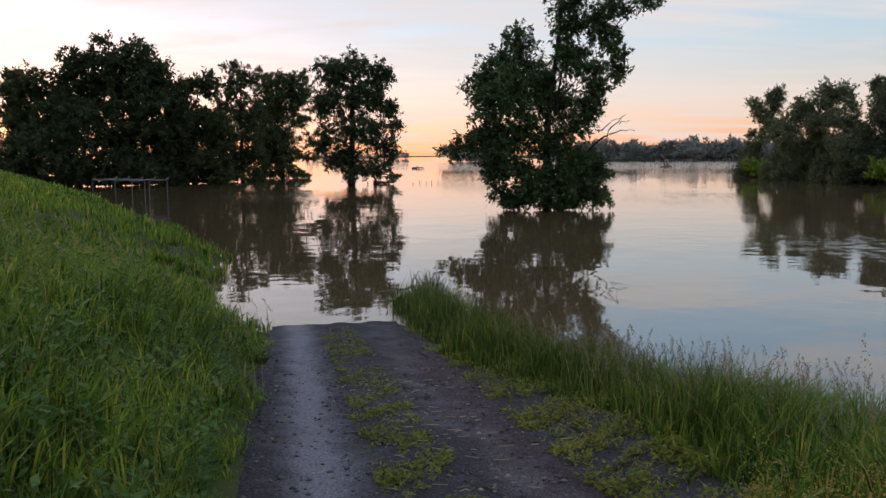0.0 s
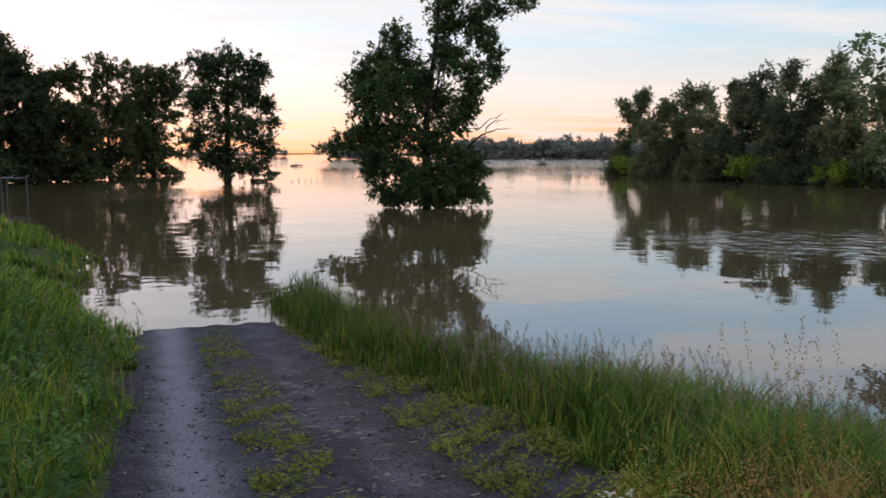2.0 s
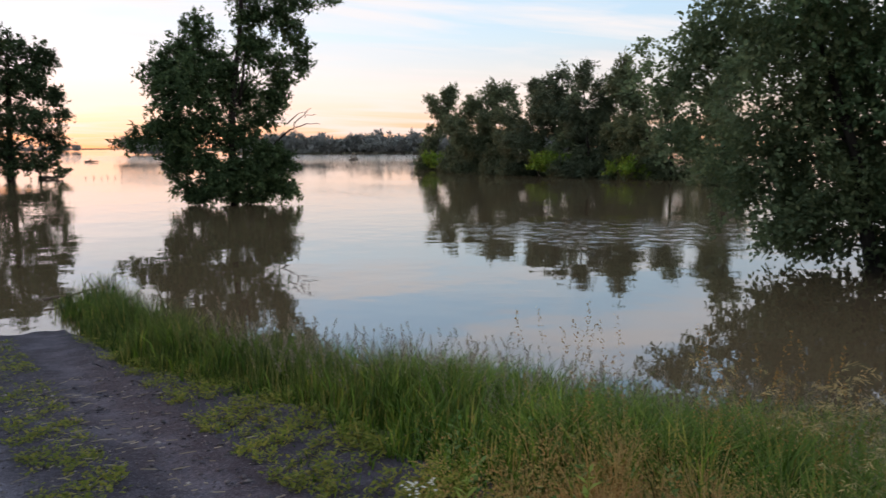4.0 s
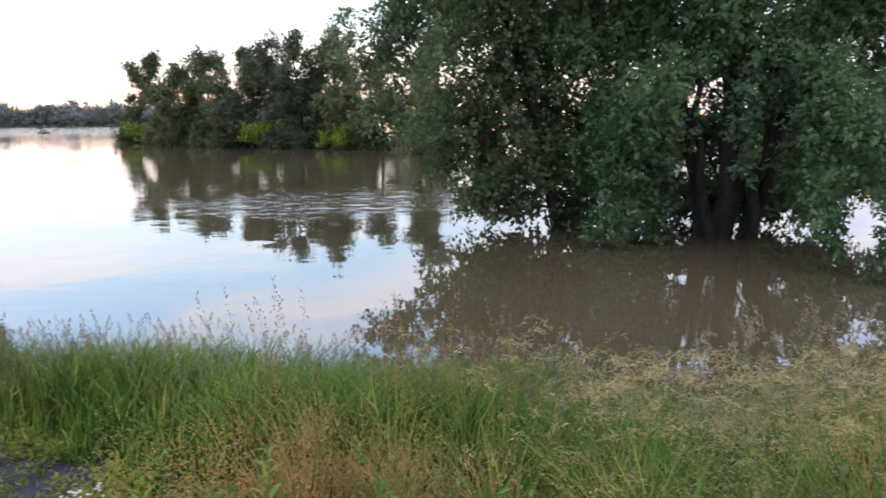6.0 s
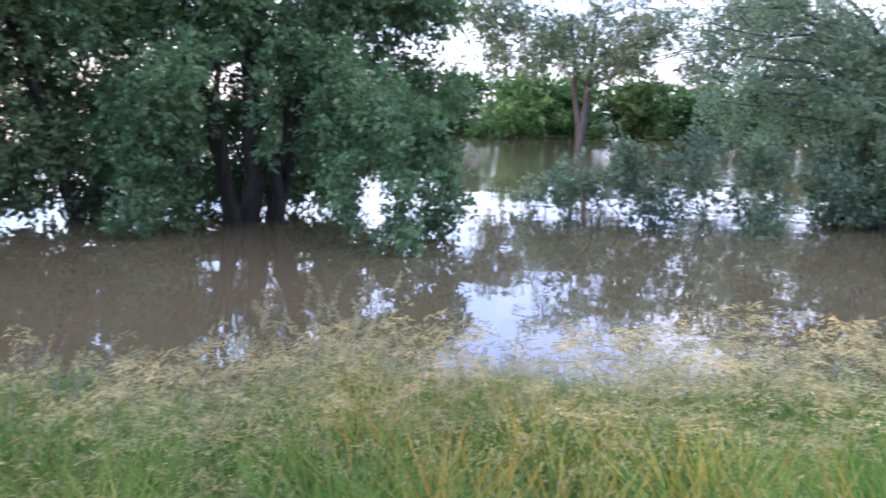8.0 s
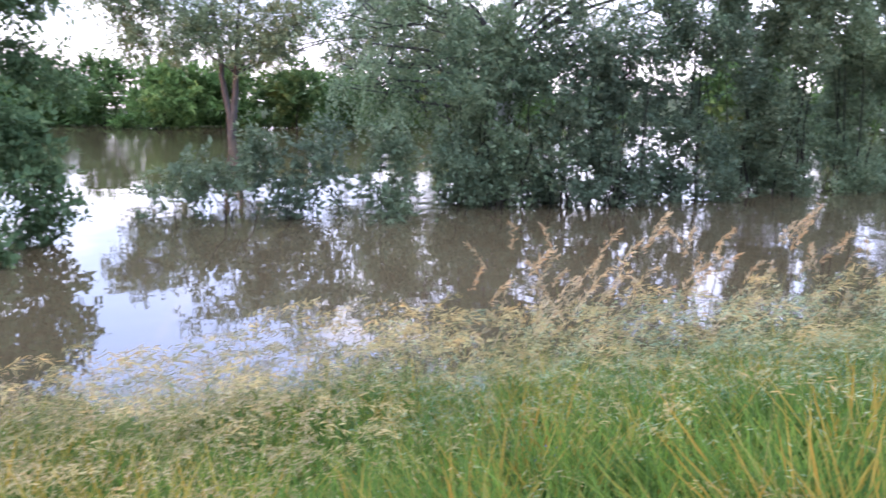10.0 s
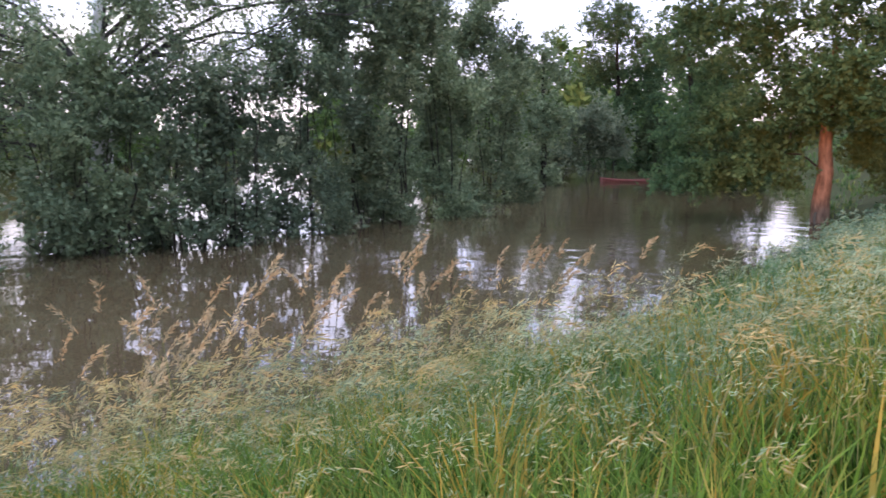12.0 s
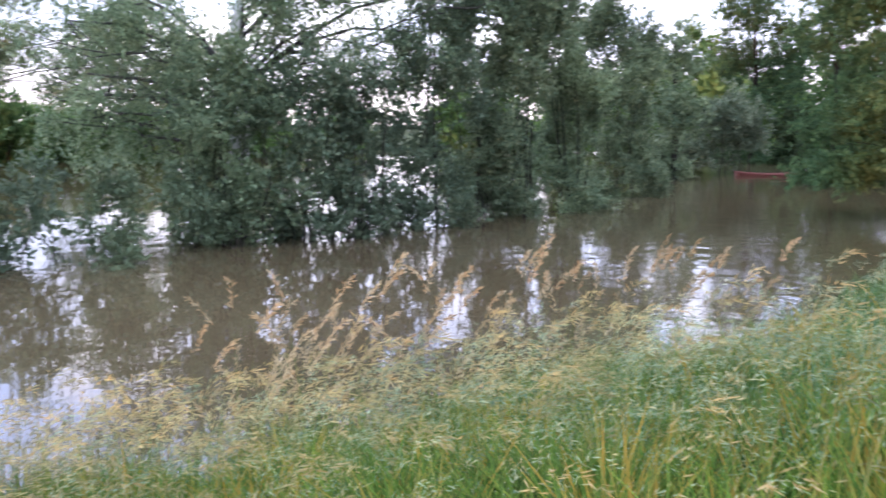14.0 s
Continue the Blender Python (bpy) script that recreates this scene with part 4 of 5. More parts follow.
tree('flooded_bush', 'leafy willow bush half drowned in brown water', 27.9, -6.0, -101.9, 'rowthin', [
    (-0.2, 3.3, 0, 1.4, 1.0), (0.3, 1.6, 0, 1.1, 1.2), (1.5, 0.6, 0, 1.3, 0.6), (-0.7, 0.7, 0, 1.1, 0.7)] + bough([(-0.7, 4.4, 0), (0.4, 4.9, 0), (1.3, 3.2, 0)], 0.45, 0.4, 4, 1.8))
tree('flooded_bush', 'leafy willow bush half drowned in brown water', 29.8, -10.0, -108.8, 'rowthin', [
    (-0.4, 3.1, 0, 1.2, 1.2), (0.6, 1.6, 0, 1.5, 1.4), (-0.0, 5.6, 0, 1.1, 1.6), (-0.4, 0.7, 0, 1.2, 0.7), (0.9, 7.4, 0, 1.3, 1.6), (1.2, 4.8, 0, 1.2, 1.4)])
tree('flooded_bush', 'leafy willow bush half drowned in brown water', 31.8, -13.4, -113.5, 'row', [
    (0.0, 5.9, 0, 2.1, 2.3), (0.8, 3.5, 0, 1.9, 1.6), (1.9, 7.8, 0, 1.3, 1.9), (0.1, 1.5, 0, 1.6, 1.4), (-0.3, 9.1, 0, 1.9, 2.1)])
tree('flooded_bush', 'leafy willow bush half drowned in brown water', 33.7, -17.5, -118.4, 'row', [
    (0.1, 6.9, 0, 2.3, 2.3), (0.7, 4.4, 0, 2.0, 1.9), (-1.9, 8.4, 0, 1.4, 2.0), (0.2, 2.0, 0, 1.7, 1.7), (0.1, 10.0, 0, 2.0, 2.0)])
tree('flooded_bush', 'leafy willow bush half drowned in brown water', 37.9, -23.5, -122.9, 'row', [
    (-0.8, 8.2, 0, 1.3, 1.7), (-0.3, 5.4, 0, 2.2, 2.1), (-2.0, 7.0, 0, 1.3, 2.0), (0.1, 2.2, 0, 1.5, 1.9), (0.5, 7.2, 0, 1.2, 1.6), (-0.6, 10.4, 0, 1.1, 1.4)])
tree('birch_tree', 'white-barked birch with drooping sparse branches', 30.3, -3.9, -96.7, 'birch', [
    (1.6, 7.1, 0, 1.3, 1.2), (1.3, 6.0, 0, 1.2, 0.7), (2.6, 5.9, 0, 1.4, 0.7), (0.9, 8.0, -1, 1.4, 1.0), (2.9, 6.6, 0, 2.1, 1.3), (4.2, 5.5, 0, 1.5, 0.9), (1.9, 8.4, 0, 2.9, 1.4), (-1.9, 6.6, 0, 1.9, 1.5),
    (3.8, 8.4, 0, 2.1, 1.2), (-3.0, 7.7, 0, 1.7, 1.2), (6.0, 6.6, 0, 2.2, 1.6), (6.7, 5.3, 0, 1.4, 1.2), (2.5, 5.1, 0, 1.7, 1.0),
    (7.8, 7.8, 0, 2.0, 1.4), (5.6, 8.7, 0, 2.2, 1.2), (-1.4, 5.1, 0, 1.0, 0.8), (-2.3, 4.8, 0, 1.3, 1.1), (-3.4, 6.2, 0, 1.7, 1.5),
    (-4.3, 5.1, 0, 1.5, 1.5), (-3.9, 3.7, 0, 1.5, 1.2), (-2.8, 3.2, 0, 1.1, 1.1), (-4.7, 6.6, 0, 1.7, 1.6), (-5.2, 4.3, 0, 1.2, 1.2)], tip=(0.5, 10.5))
tree('flood_tree', 'tall dark green poplar standing in flood water', 46.1, -32.3, -126.0, 'row2', [
    (-0.1, 7.9, 0, 1.7, 2.0), (0.1, 4.2, 0, 1.8, 2.2), (-0.9, 1.5, 0, 1.8, 1.1)])
tree('grey_bush', 'rounded silver-grey willow bush by the water', 51.0, -39.5, -128.7, 'silver', [
    (0.1, 4.1, 0, 2.3, 2.0), (1.6, 2.8, 0, 2.1, 2.3), (-1.7, 2.0, 0, 2.4, 1.8)])
tree('dark_bush', 'small dark green bush behind the red boat', 58.6, -53.2, -133.1, 'dark', [
    (-0.2, 2.4, 0, 1.6, 2.2)])
tree('bank_tree', 'tall olive-green tree catching late sunlight', 61.6, -51.6, -130.7, 'olive', [
    (-0.3, 13.3, 0, 3.1, 3.2), (-0.7, 8.8, 0, 3.0, 2.7), (2.6, 9.8, 0, 3.1, 3.2), (1.9, 5.7, 0, 2.7, 2.1)])
tree('bank_tree', 'tall olive-green tree catching late sunlight', 39.1, -38.1, -135.6, 'olive', [
    (-0.6, 9.0, 0, 2.4, 2.4), (0.8, 6.3, 0, 2.7, 2.4), (0.2, 3.4, 0, 2.7, 2.0), (1.6, 1.7, 0, 3.0, 1.3), (3.3, 0.6, 0, 1.8, 1.1)])
oak = tree('oak_tree', 'spreading tree with sunlit reddish trunk at waterline', 23.0, -28.5, -143.6, 'gold', [
    (-3.8, 8.0, 1, 2.1, 1.5), (-1.0, 7.4, 0, 2.8, 0.9), (1.9, 7.0, 0, 2.8, 1.2), (3.5, 5.1, 0, 2.1, 1.2), (-2.2, 5.9, 0, 2.6, 1.0),
    (0.8, 5.8, -1, 2.7, 0.9), (-4.2, 4.2, 1, 1.9, 1.2), (-1.4, 4.3, -1, 2.4, 1.0), (1.7, 4.2, 0, 2.6, 1.0), (3.4, 3.4, 0, 1.9, 1.1),
    (-2.7, 2.8, 0, 2.2, 1.0), (-3.8, 1.7, 1, 1.5, 0.7), (-1.3, 3.0, 1.5, 1.2, 0.7), (1.9, 2.8, 1.5, 1.5, 0.8), (2.8, 2.2, 0, 1.7, 0.7),
    (-1.9, 1.6, -1, 1.3, 0.5), (0.3, 9.1, 0, 4.5, 1.4), (4.0, 7.2, -1, 2.5, 2.1), (4.9, 4.1, -1, 1.8, 1.6), (-3.3, 9.8, 1, 3.0, 1.5),
    (-0.1, 5.1, 2, 2.0, 0.9), (-0.6, 4.8, -1.5, 1.5, 0.7), (0.8, 4.5, -1.5, 1.4, 0.6)] + bough([(1.6, 2.2, 1.5), (2.9, 1.5, 0.8), (4.6, 2.0, 0), (5.8, 2.8, 0)], 0.9, 1.1, 6, 0.7) + bough([(-2.0, 2.4, 0.5), (-3.6, 1.8, 0.5), (-5.2, 1.6, 0)], 0.9, 0.7, 4, 0.7), tip=(0.2, 7.0))
tree('flooded_bush', 'leafy willow bush half drowned in brown water', 25.0, 4.4, -81.0, 'low', [
    (-0.1, 1.3, 0, 1.6, 0.9), (-1.3, 0.6, 0, 1.2, 0.5), (0.9, 1.7, 0, 0.9, 0.8)])
tree('flooded_bush', 'leafy willow bush half drowned in brown water', 25.2, 2.2, -86.0, 'low', [
    (0.0, 1.2, 0, 1.5, 0.9), (0.8, 1.9, 0, 0.8, 0.7), (-0.6, 0.4, 0, 1.3, 0.4)])
tree('flooded_bush', 'leafy willow bush half drowned in brown water', 25.5, 0.2, -90.0, 'low', [
    (-0.2, 1.1, 0, 1.6, 0.9), (1.0, 0.5, 0, 1.2, 0.5), (0.3, 1.8, 0, 0.8, 0.7)])
tree('flooded_bush', 'leafy willow bush half drowned in brown water', 27.6, -2.0, -95.3, 'low', [
    (-0.1, 1.0, 0, 2.0, 1.1), (1.3, 0.6, 0, 1.5, 0.6)])




# ---- grass ----
def blades(x, y, height, width, lean, ang):
    """Bent tapering blades rooted on the ground at x, y, falling over towards ang."""
    n = len(x)
    z = land(x, y)
    turn = ang + math.pi / 2 + rng.normal(0, 0.7, n)
    fall = height * lean * (0.3 + rng.random(n))
    root = np.stack([x, y, z - 0.03], 1)
    d = np.stack([np.cos(ang), np.sin(ang), np.zeros(n)], 1)
    s = np.stack([np.cos(turn), np.sin(turn), np.zeros(n)], 1) * (width / 2)[:, None]
    up = np.array([0, 0, 1.0])
    rows = []
    for k2, wk in ((0.0, 1.0), (0.55, 0.9)):
        c = root + up * (height * (k2 - 0.45 * lean * k2**3))[:, None] + d * (fall * k2**1.8)[:, None]
        rows += [c - s * wk, c + s * wk]
    tip = root + up * (height * (1 - 0.45 * lean))[:, None] + d * fall[:, None]
    vs = np.stack(rows + [tip], 1).reshape(-1, 3)
    o = np.arange(n)[:, None] * 5
    return vs, o + np.array([[0, 1, 3, 2]]), o + np.array([[2, 3, 4]]), np.tile([0, 0, 0.55, 0.55, 1.0], n)


def scatter(n, r0, r1, fall=1.0, a0=-180.0, a1=180.0, cx=1.2, cy=0.2):
    """Points round the standing place, thinner with distance; angles are bearings to the left of +y."""
    u = rng.random(n)
    e = 2 - fall
    r = (r0**e + u * (r1**e - r0**e)) ** (1 / e)
    a = np.radians(rng.uniform(a0, a1, n))
    return cx - np.sin(a) * r, cy + np.cos(a) * r, r


def patchy(x, y, scale, seed):
    return 0.5 + 0.25 * (np.sin(x * scale + seed) * np.cos(y * scale * 1.3 - seed * 2) + np.sin(x * scale * 2.3 - y * scale * 1.7 + seed * 3))


def bearing(x, y):
    return np.degrees(np.arctan2(-(x - 1.2), y - 0.2))


def stuff(name, label, category, me):
    return tagged(new(name, me), label, category, kind="stuff")


def dyke_d(x, y):
    return (x - 8.0) * IN[0] + y * IN[1]


def pool(x, y):
    """Where standing water keeps the grass thin: 1 elsewhere, near 0 in the wet hollow."""
    return 1 - 0.93 * np.maximum(np.exp(-(((x - 11.0) / 1.3) ** 2 + ((y + 3.0) / 0.8) ** 2) ** 2), np.exp(-(((x - 12.1) / 1.35) ** 2 + ((y + 8.0) / 1.9) ** 2) ** 2))


def depth_limit(x, y, wet):
    """How deep the grass still stands: less along the dyke's foot than on the flat bank."""
    return np.where(bearing(x, y) > -66, wet, max(wet, -0.1))


def lawn(name, label, n, r0, r1, fall, a0, a1, hi, wide, material, keep, lean=0.4, wet=-0.12, per=12, tuft=0.045):
    """Grass in tufts of about a dozen blades that lean outwards from their middle."""
    x, y, r = (np.repeat(v, per) for v in scatter(n // per, r0, r1, fall, a0, a1))
    tall = np.repeat(rng.uniform(0.7, 1.25, n // per), per)
    wide3 = np.repeat(tuft * rng.uniform(0.6, 1.5, n // per), per) * np.maximum(1, r / 10)
    off = rng.normal(0, 1, (2, len(x))) * wide3
    x, y = x + off[0], y + off[1]
    ang = np.arctan2(off[1], off[0]) + rng.normal(0, 0.6, len(x))
    ok = (land(x, y) > depth_limit(x, y, wet)) & ~on_road(x, y) & keep(x, y, r) & (rng.random(len(x)) < pool(x, y))
    x, y, r, ang, tall = x[ok], y[ok], r[ok], ang[ok], tall[ok]
    h = hi * tall * (1 + np.where((bearing(x, y) > -80) | (wet < -0.42), 0.35, -0.3) * smooth(land(x, y), 1.1, 0.3) * (road_place(x, y)[1] > 0)) * (0.55 + 0.75 * rng.random(len(x))) * (0.75 + 0.5 * patchy(x, y, 0.9, 1.0))
    near_track = (road_place(x, y)[1] > 0) & (road_place(x, y)[1] < 3.4) & (road_place(x, y)[0] > 3)
    h = h * np.where(near_track, 0.72, 1.0)
    w2 = wide * np.maximum(1.0, r / 9.0) * (0.7 + 0.6 * rng.random(len(x)))
    along, across = road_place(x, y)
    h = h * (0.55 + 0.9 * patchy(x, y, 3.7, 0.4)) * (0.75 + 0.5 * patchy(x, y, 7.9, 2.0))
    margin = np.where(across > 0, (0.85 - 0.75 * smooth(along, 9, 13)) * smooth(along, 0.5, 2.5), 0.0) + 0.25 * (patchy(x, y, 2.1, 0.9) - 0.5)
    past = np.abs(across) - 1.42 - margin
    bare = (past < 0) & (along > -14) & (along < 22) & (across > 0)
    h = h * np.where((past < 0.7) & (along > -14) & (along < 22), np.clip(0.42 + 0.58 * past / 0.7, 0.2, 1), 1.0)
    h = np.minimum(h, 1.3 * hi)
    stay = ~bare | (rng.random(len(x)) < 0.1)
    x, y, h, w2, ang = x[stay], y[stay], h[stay], w2[stay], ang[stay]
    vs, qd, tr, al2 = blades(x, y, h, w2, lean, ang)
    stuff(name, label, "grass", fast_mesh(name, vs, qd, tr, material, ("along", al2)))


left = lambda x, y, r: road_place(x, y)[1] < 0
right = lambda x, y, r: road_place(x, y)[1] > 0
spot = lambda x, y, cx, cy, size: np.exp(-((x - cx) ** 2 + (y - cy) ** 2) / size**2)
brown = lambda x, y: np.minimum(1, 0.95 * spot(x, y, 2.65, 4.9, 0.75) + 0.9 * spot(x, y, 3.5, 4.2, 0.6) + 0.55 * spot(x, y, 3.4, 5.8, 0.45) + 0.7 * spot(x, y, 6.4, 7.0, 0.7) + 0.5 * spot(x, y, 3.6, 3.0, 0.6)) * (0.45 + 0.75 * patchy(x, y, 3.1, 1.7))
thin = lambda x, y: rng.random(len(x)) > 0.93 * np.minimum(1, 1.3 * brown(x, y))
lawn("meadow_grass", "lush green meadow grass on the dyke slope", 120000, 1.6, 26, 1.35, -15, 75, 0.52, 0.014, M_BLADE, left, 0.6)
lawn("distant_meadow_grass", "green meadow grass along the dyke foot", 40000, 15, 90, 1.2, 8, 60, 0.5, 0.014, M_BLADE, left)
lawn("bank_grass", "tall green grass along the water's edge", 135000, 1.6, 22, 1.3, -130, 5, 0.8, 0.0155, M_TALL, lambda x, y, r: right(x, y, r) & thin(x, y) & (rng.random(len(x)) > 0.65 * smooth(road_place(x, y)[0], 6, 10) * smooth(road_place(x, y)[1], 5.0, 3.5)), 0.55, -0.4, 9, 0.05)
lawn("slope_grass", "dense green grass on the dyke flank", 38000, 1.6, 7.5, 1.35, -185, -85, 0.74, 0.014, M_BLADE, lambda x, y, r: (dyke_d(x, y) < 14), 0.45, -0.2)
lawn("flank_grass", "blue-green grass lower down the dyke flank", 76000, 6.0, 26, 1.35, -185, -85, 0.74, 0.013, M_FLANK, lambda x, y, r: (dyke_d(x, y) < 14), 0.45, -0.2)
lawn("distant_slope_grass", "green grass on the far dyke flank", 30000, 22, 120, 1.2, -175, -110, 0.6, 0.011, M_FLANK, lambda x, y, r: dyke_d(x, y) < 16)
lawn("yellow_grass", "yellowing grass blades among the green", 47000, 1.8, 12, 1.2, -175, -60, 0.84, 0.018, M_GOLDEN, lambda x, y, r: rng.random(len(x)) < smooth(patchy(x, y, 3.2, 4.0), 0.5, 0.8), 0.4)
lawn("dry_grass", "brown dry grass patch beside the track", 130000, 1.8, 12, 1.2, -90, -5, 0.62, 0.008, M_DRY, lambda x, y, r: right(x, y, r) & (rng.random(len(x)) < 1.2 * brown(x, y)), 0.45)


lawn("shore_grass", "straw-green grass standing in the shallows", 40000, 5, 12.5, 1.1, -122, -55, 0.85, 0.009, M_TALL, lambda x, y, r: (land(x, y) < 0.35) & (rng.random(len(x)) < 0.25 + 0.9 * patchy(x, y, 2.9, 1.3)) & (x * AX[0] + y * AX[1] < 9.5), 0.4, -0.4)
lawn("verge_grass", "dense tall grass where the track meets the flood", 60000, 8, 24.5, 1.0, -18, 13, 0.78, 0.0075, M_VERGE, lambda x, y, r: (road_place(x, y)[1] > 1.15) & (road_place(x, y)[1] < 4.2) & (rng.random(len(x)) < 0.35 + 0.65 * smooth(road_place(x, y)[0], 8, 15)), 0.3, -0.3)

WIND = 4.2  # the way the seed heads lean


def seed_grass(name, label, n, r0, r1, a0, a1, hi, material, spike, keep, spread_out, droopy, heads=14, slim=0.17, tuft=0.2):
    """Thin stems with a head of small spikelets."""
    x, y, r = scatter(n, r0, r1, 1.1, a0, a1)
    ok = (land(x, y) > (-0.5 if hi > 1.1 else depth_limit(x, y, -0.25))) & ~on_road(x, y) & keep(x, y, r) & (rng.random(len(x)) < pool(x, y))
    x, y, r = x[ok], y[ok], r[ok]
    m = len(x)
    h = hi * (0.55 + 0.7 * rng.random(m) ** 1.4) * np.where((x * AX[0] + y * AX[1] > 8.5) & (dyke_d(x, y) < 4) & (hi < 1.2), 0.62, 1.0)
    z = land(x, y)
    ang = WIND + rng.normal(0, 1.1 if hi > 1.1 else 0.75, m)
    tilt = h * (0.06 + 0.2 * rng.random(m))
    d = np.stack([np.cos(ang), np.sin(ang), 0 * ang], 1)
    root = np.stack([x, y, z], 1)
    top = root + d * tilt[:, None] + np.array([0, 0, 1.0]) * h[:, None]
    t2 = rng.uniform(0, math.pi, m)
    wd = 0.0024 * np.maximum(1, r / 5)
    s = np.stack([np.cos(t2), np.sin(t2), 0 * t2], 1) * wd[:, None]
    mid = root + (top - root) * 0.6 - d * (tilt * 0.12)[:, None]
    stem = np.stack([root - s, root + s, mid + s, mid - s, top], 1).reshape(-1, 3)
    o = np.arange(m)[:, None] * 5
    q1, t1 = o + np.array([[0, 1, 2, 3]]), o + np.array([[3, 2, 4]])
    k = heads
    u = np.linspace(0, 1, k)[None, :] * np.ones((m, 1))
    long = (tuft * (0.8 + 0.5 * rng.random(m)))[:, None]
    out = rng.normal(0, 1, (m, k, 3))
    out = out / np.linalg.norm(out, axis=2)[..., None] * (spread_out * (1 - 0.6 * u) * (0.4 + rng.random((m, k))))[..., None]
    rise = u * (1 - 0.35 * droopy) - 0.95 * droopy * u**2
    pos = top[:, None] + d[:, None] * (u * long * (0.2 + 0.75 * droopy))[..., None] + np.array([0, 0, 1.0]) * (rise * long)[..., None] + out * np.array([1, 1, 0.5])
    ax = out / spread_out * 0.5 + d[:, None] * (0.35 + 0.5 * droopy) + np.array([0, 0, 1.0]) * (0.75 - droopy * (0.4 + 1.2 * u))[..., None] + rng.normal(0, 0.18, (m, k, 3))
    ax /= np.linalg.norm(ax, axis=2)[..., None]
    sd = np.cross(ax, rng.normal(0, 1, (m, k, 3)))
    sd /= np.linalg.norm(sd, axis=2)[..., None]
    big = np.maximum(1, r / 6)[:, None, None]
    ln = spike * (0.7 + 0.6 * rng.random((m, k, 1))) * big**0.5 * np.clip(r / 5.5, 0.55, 1)[:, None, None]
    wd2 = ln * slim * big**0.5
    sp = np.stack([pos, pos + ax * ln * 0.4 + sd * wd2, pos + ax * ln, pos + ax * ln * 0.4 - sd * wd2], 2).reshape(-1, 3)
    base = len(stem)
    q2 = np.arange(len(sp)).reshape(-1, 4) + base
    vs = np.concatenate([stem, sp])
    me = fast_mesh(name, vs, np.concatenate([q1, q2]), t1, material)
    me.materials.append(M_STEM)
    slot = np.zeros(len(me.polygons), np.int32)
    slot[:m], slot[m + len(q2):] = 1, 1
    me.polygons.foreach_set("material_index", slot)
    stuff(name, label, "grass", me)


edge_zone = lambda x, y, r: (land(x, y) < 0.5) & (road_place(x, y)[1] > 2.0)
shore = lambda x, y: smooth(land(x, y), 1.3, 0.5)
inlet = lambda x, y: rng.random(len(x)) < np.where((np.abs(x * AX[0] + y * AX[1] - 13.5) < 3.6) & (dyke_d(x, y) < 3.0), 0.2, 1.0)
seed_grass("panicle_grass", "tall grass with pale mauve seed panicles by the water", 4600, 3, 16, -75, 0, 0.78, M_SEED, 0.0135, edge_zone, 0.026, 0.12, 48, 0.22, 0.2)
seed_grass("brome_grass", "drooping straw-coloured brome seed heads at the water's edge", 8800, 2.4, 11.5, -150, -20, 1.0, M_BROME, 0.056, lambda x, y, r: (rng.random(len(x)) < smooth(bearing(x, y), -28, -58)) & (rng.random(len(x)) < 0.1 + 0.12 * smooth(bearing(x, y), -95, -75) + 0.8 * shore(x, y)) & (rng.random(len(x)) < 0.3 + 0.9 * patchy(x, y, 2.9, 1.3)) & (dyke_d(x, y) < 4.8 + 1.6 * patchy(x, y, 1.1, 5.0)) & (r > 3.2) & inlet(x, y), 0.04, 0.6, 24, 0.06, 0.34)
seed_grass("slope_seed_grass", "pale green seed heads over the dyke flank grass", 30000, 3.0, 30, -180, -92, 0.95, M_FINE, 0.04, lambda x, y, r: (rng.random(len(x)) < 0.15 + 0.85 * smooth(r, 4.2, 6.2)) & (rng.random(len(x)) < 0.12 + 1.1 * smooth(patchy(x, y, 2.6, 3.3), 0.3, 0.75)) & (dyke_d(x, y) > 0.6) & (dyke_d(x, y) < 13) & inlet(x, y), 0.045, 0.5, 15, 0.065, 0.24)
seed_grass("tall_brome_grass", "tall tan grass stalks leaning over the water's edge", 380, 7.0, 12.5, -132, -98, 1.42, M_TAN, 0.046, lambda x, y, r: (land(x, y) < 0.6) & (patchy(x, y, 2.3, 0.3) > 0.46), 0.016, 0.34, 46, 0.1, 0.44)
seed_grass("tall_shore_grass", "a few tall tan grass stalks in the shallows", 90, 7.8, 9.6, -64, -53, 1.2, M_TAN, 0.034, lambda x, y, r: patchy(x, y, 2.3, 0.3) > 0.4, 0.03, 0.2, 60, 0.12, 0.36)
seed_grass("straw_grass", "straw-coloured ripe grass heads crowding the bank", 3000, 2.8, 10, -92, -38, 0.86, M_TAN, 0.034, lambda x, y, r: (rng.random(len(x)) < 0.2 + 0.9 * smooth(patchy(x, y, 2.4, 0.8), 0.25, 0.7)) & (rng.random(len(x)) < smooth(bearing(x, y), -36, -50)), 0.04, 0.45, 20, 0.08, 0.24)
seed_grass("sorrel_stalks", "rust-brown dock and sorrel stalks in the shore grass", 2600, 3, 10.5, -85, -15, 1.0, M_RUST, 0.016, lambda x, y, r: (road_place(x, y)[1] > 2.9) & (land(x, y) > 0.05) & (rng.random(len(x)) < 0.9 * brown(x, y)), 0.03, 0.05, 40, 0.3, 0.3)
seed_grass("verge_seed_grass", "short grey-brown seed heads in the verge grass", 1100, 8, 23, -18, 12, 0.62, M_SEED, 0.02, lambda x, y, r: (road_place(x, y)[1] > 2.3) & (road_place(x, y)[1] < 4.4), 0.022, 0.1, 20, 0.16, 0.18)
seed_grass("meadow_seed_grass", "scattered seed heads in the meadow grass", 1100, 3, 24, -5, 65, 0.62, M_SEED, 0.02, left, 0.03, 0.2)
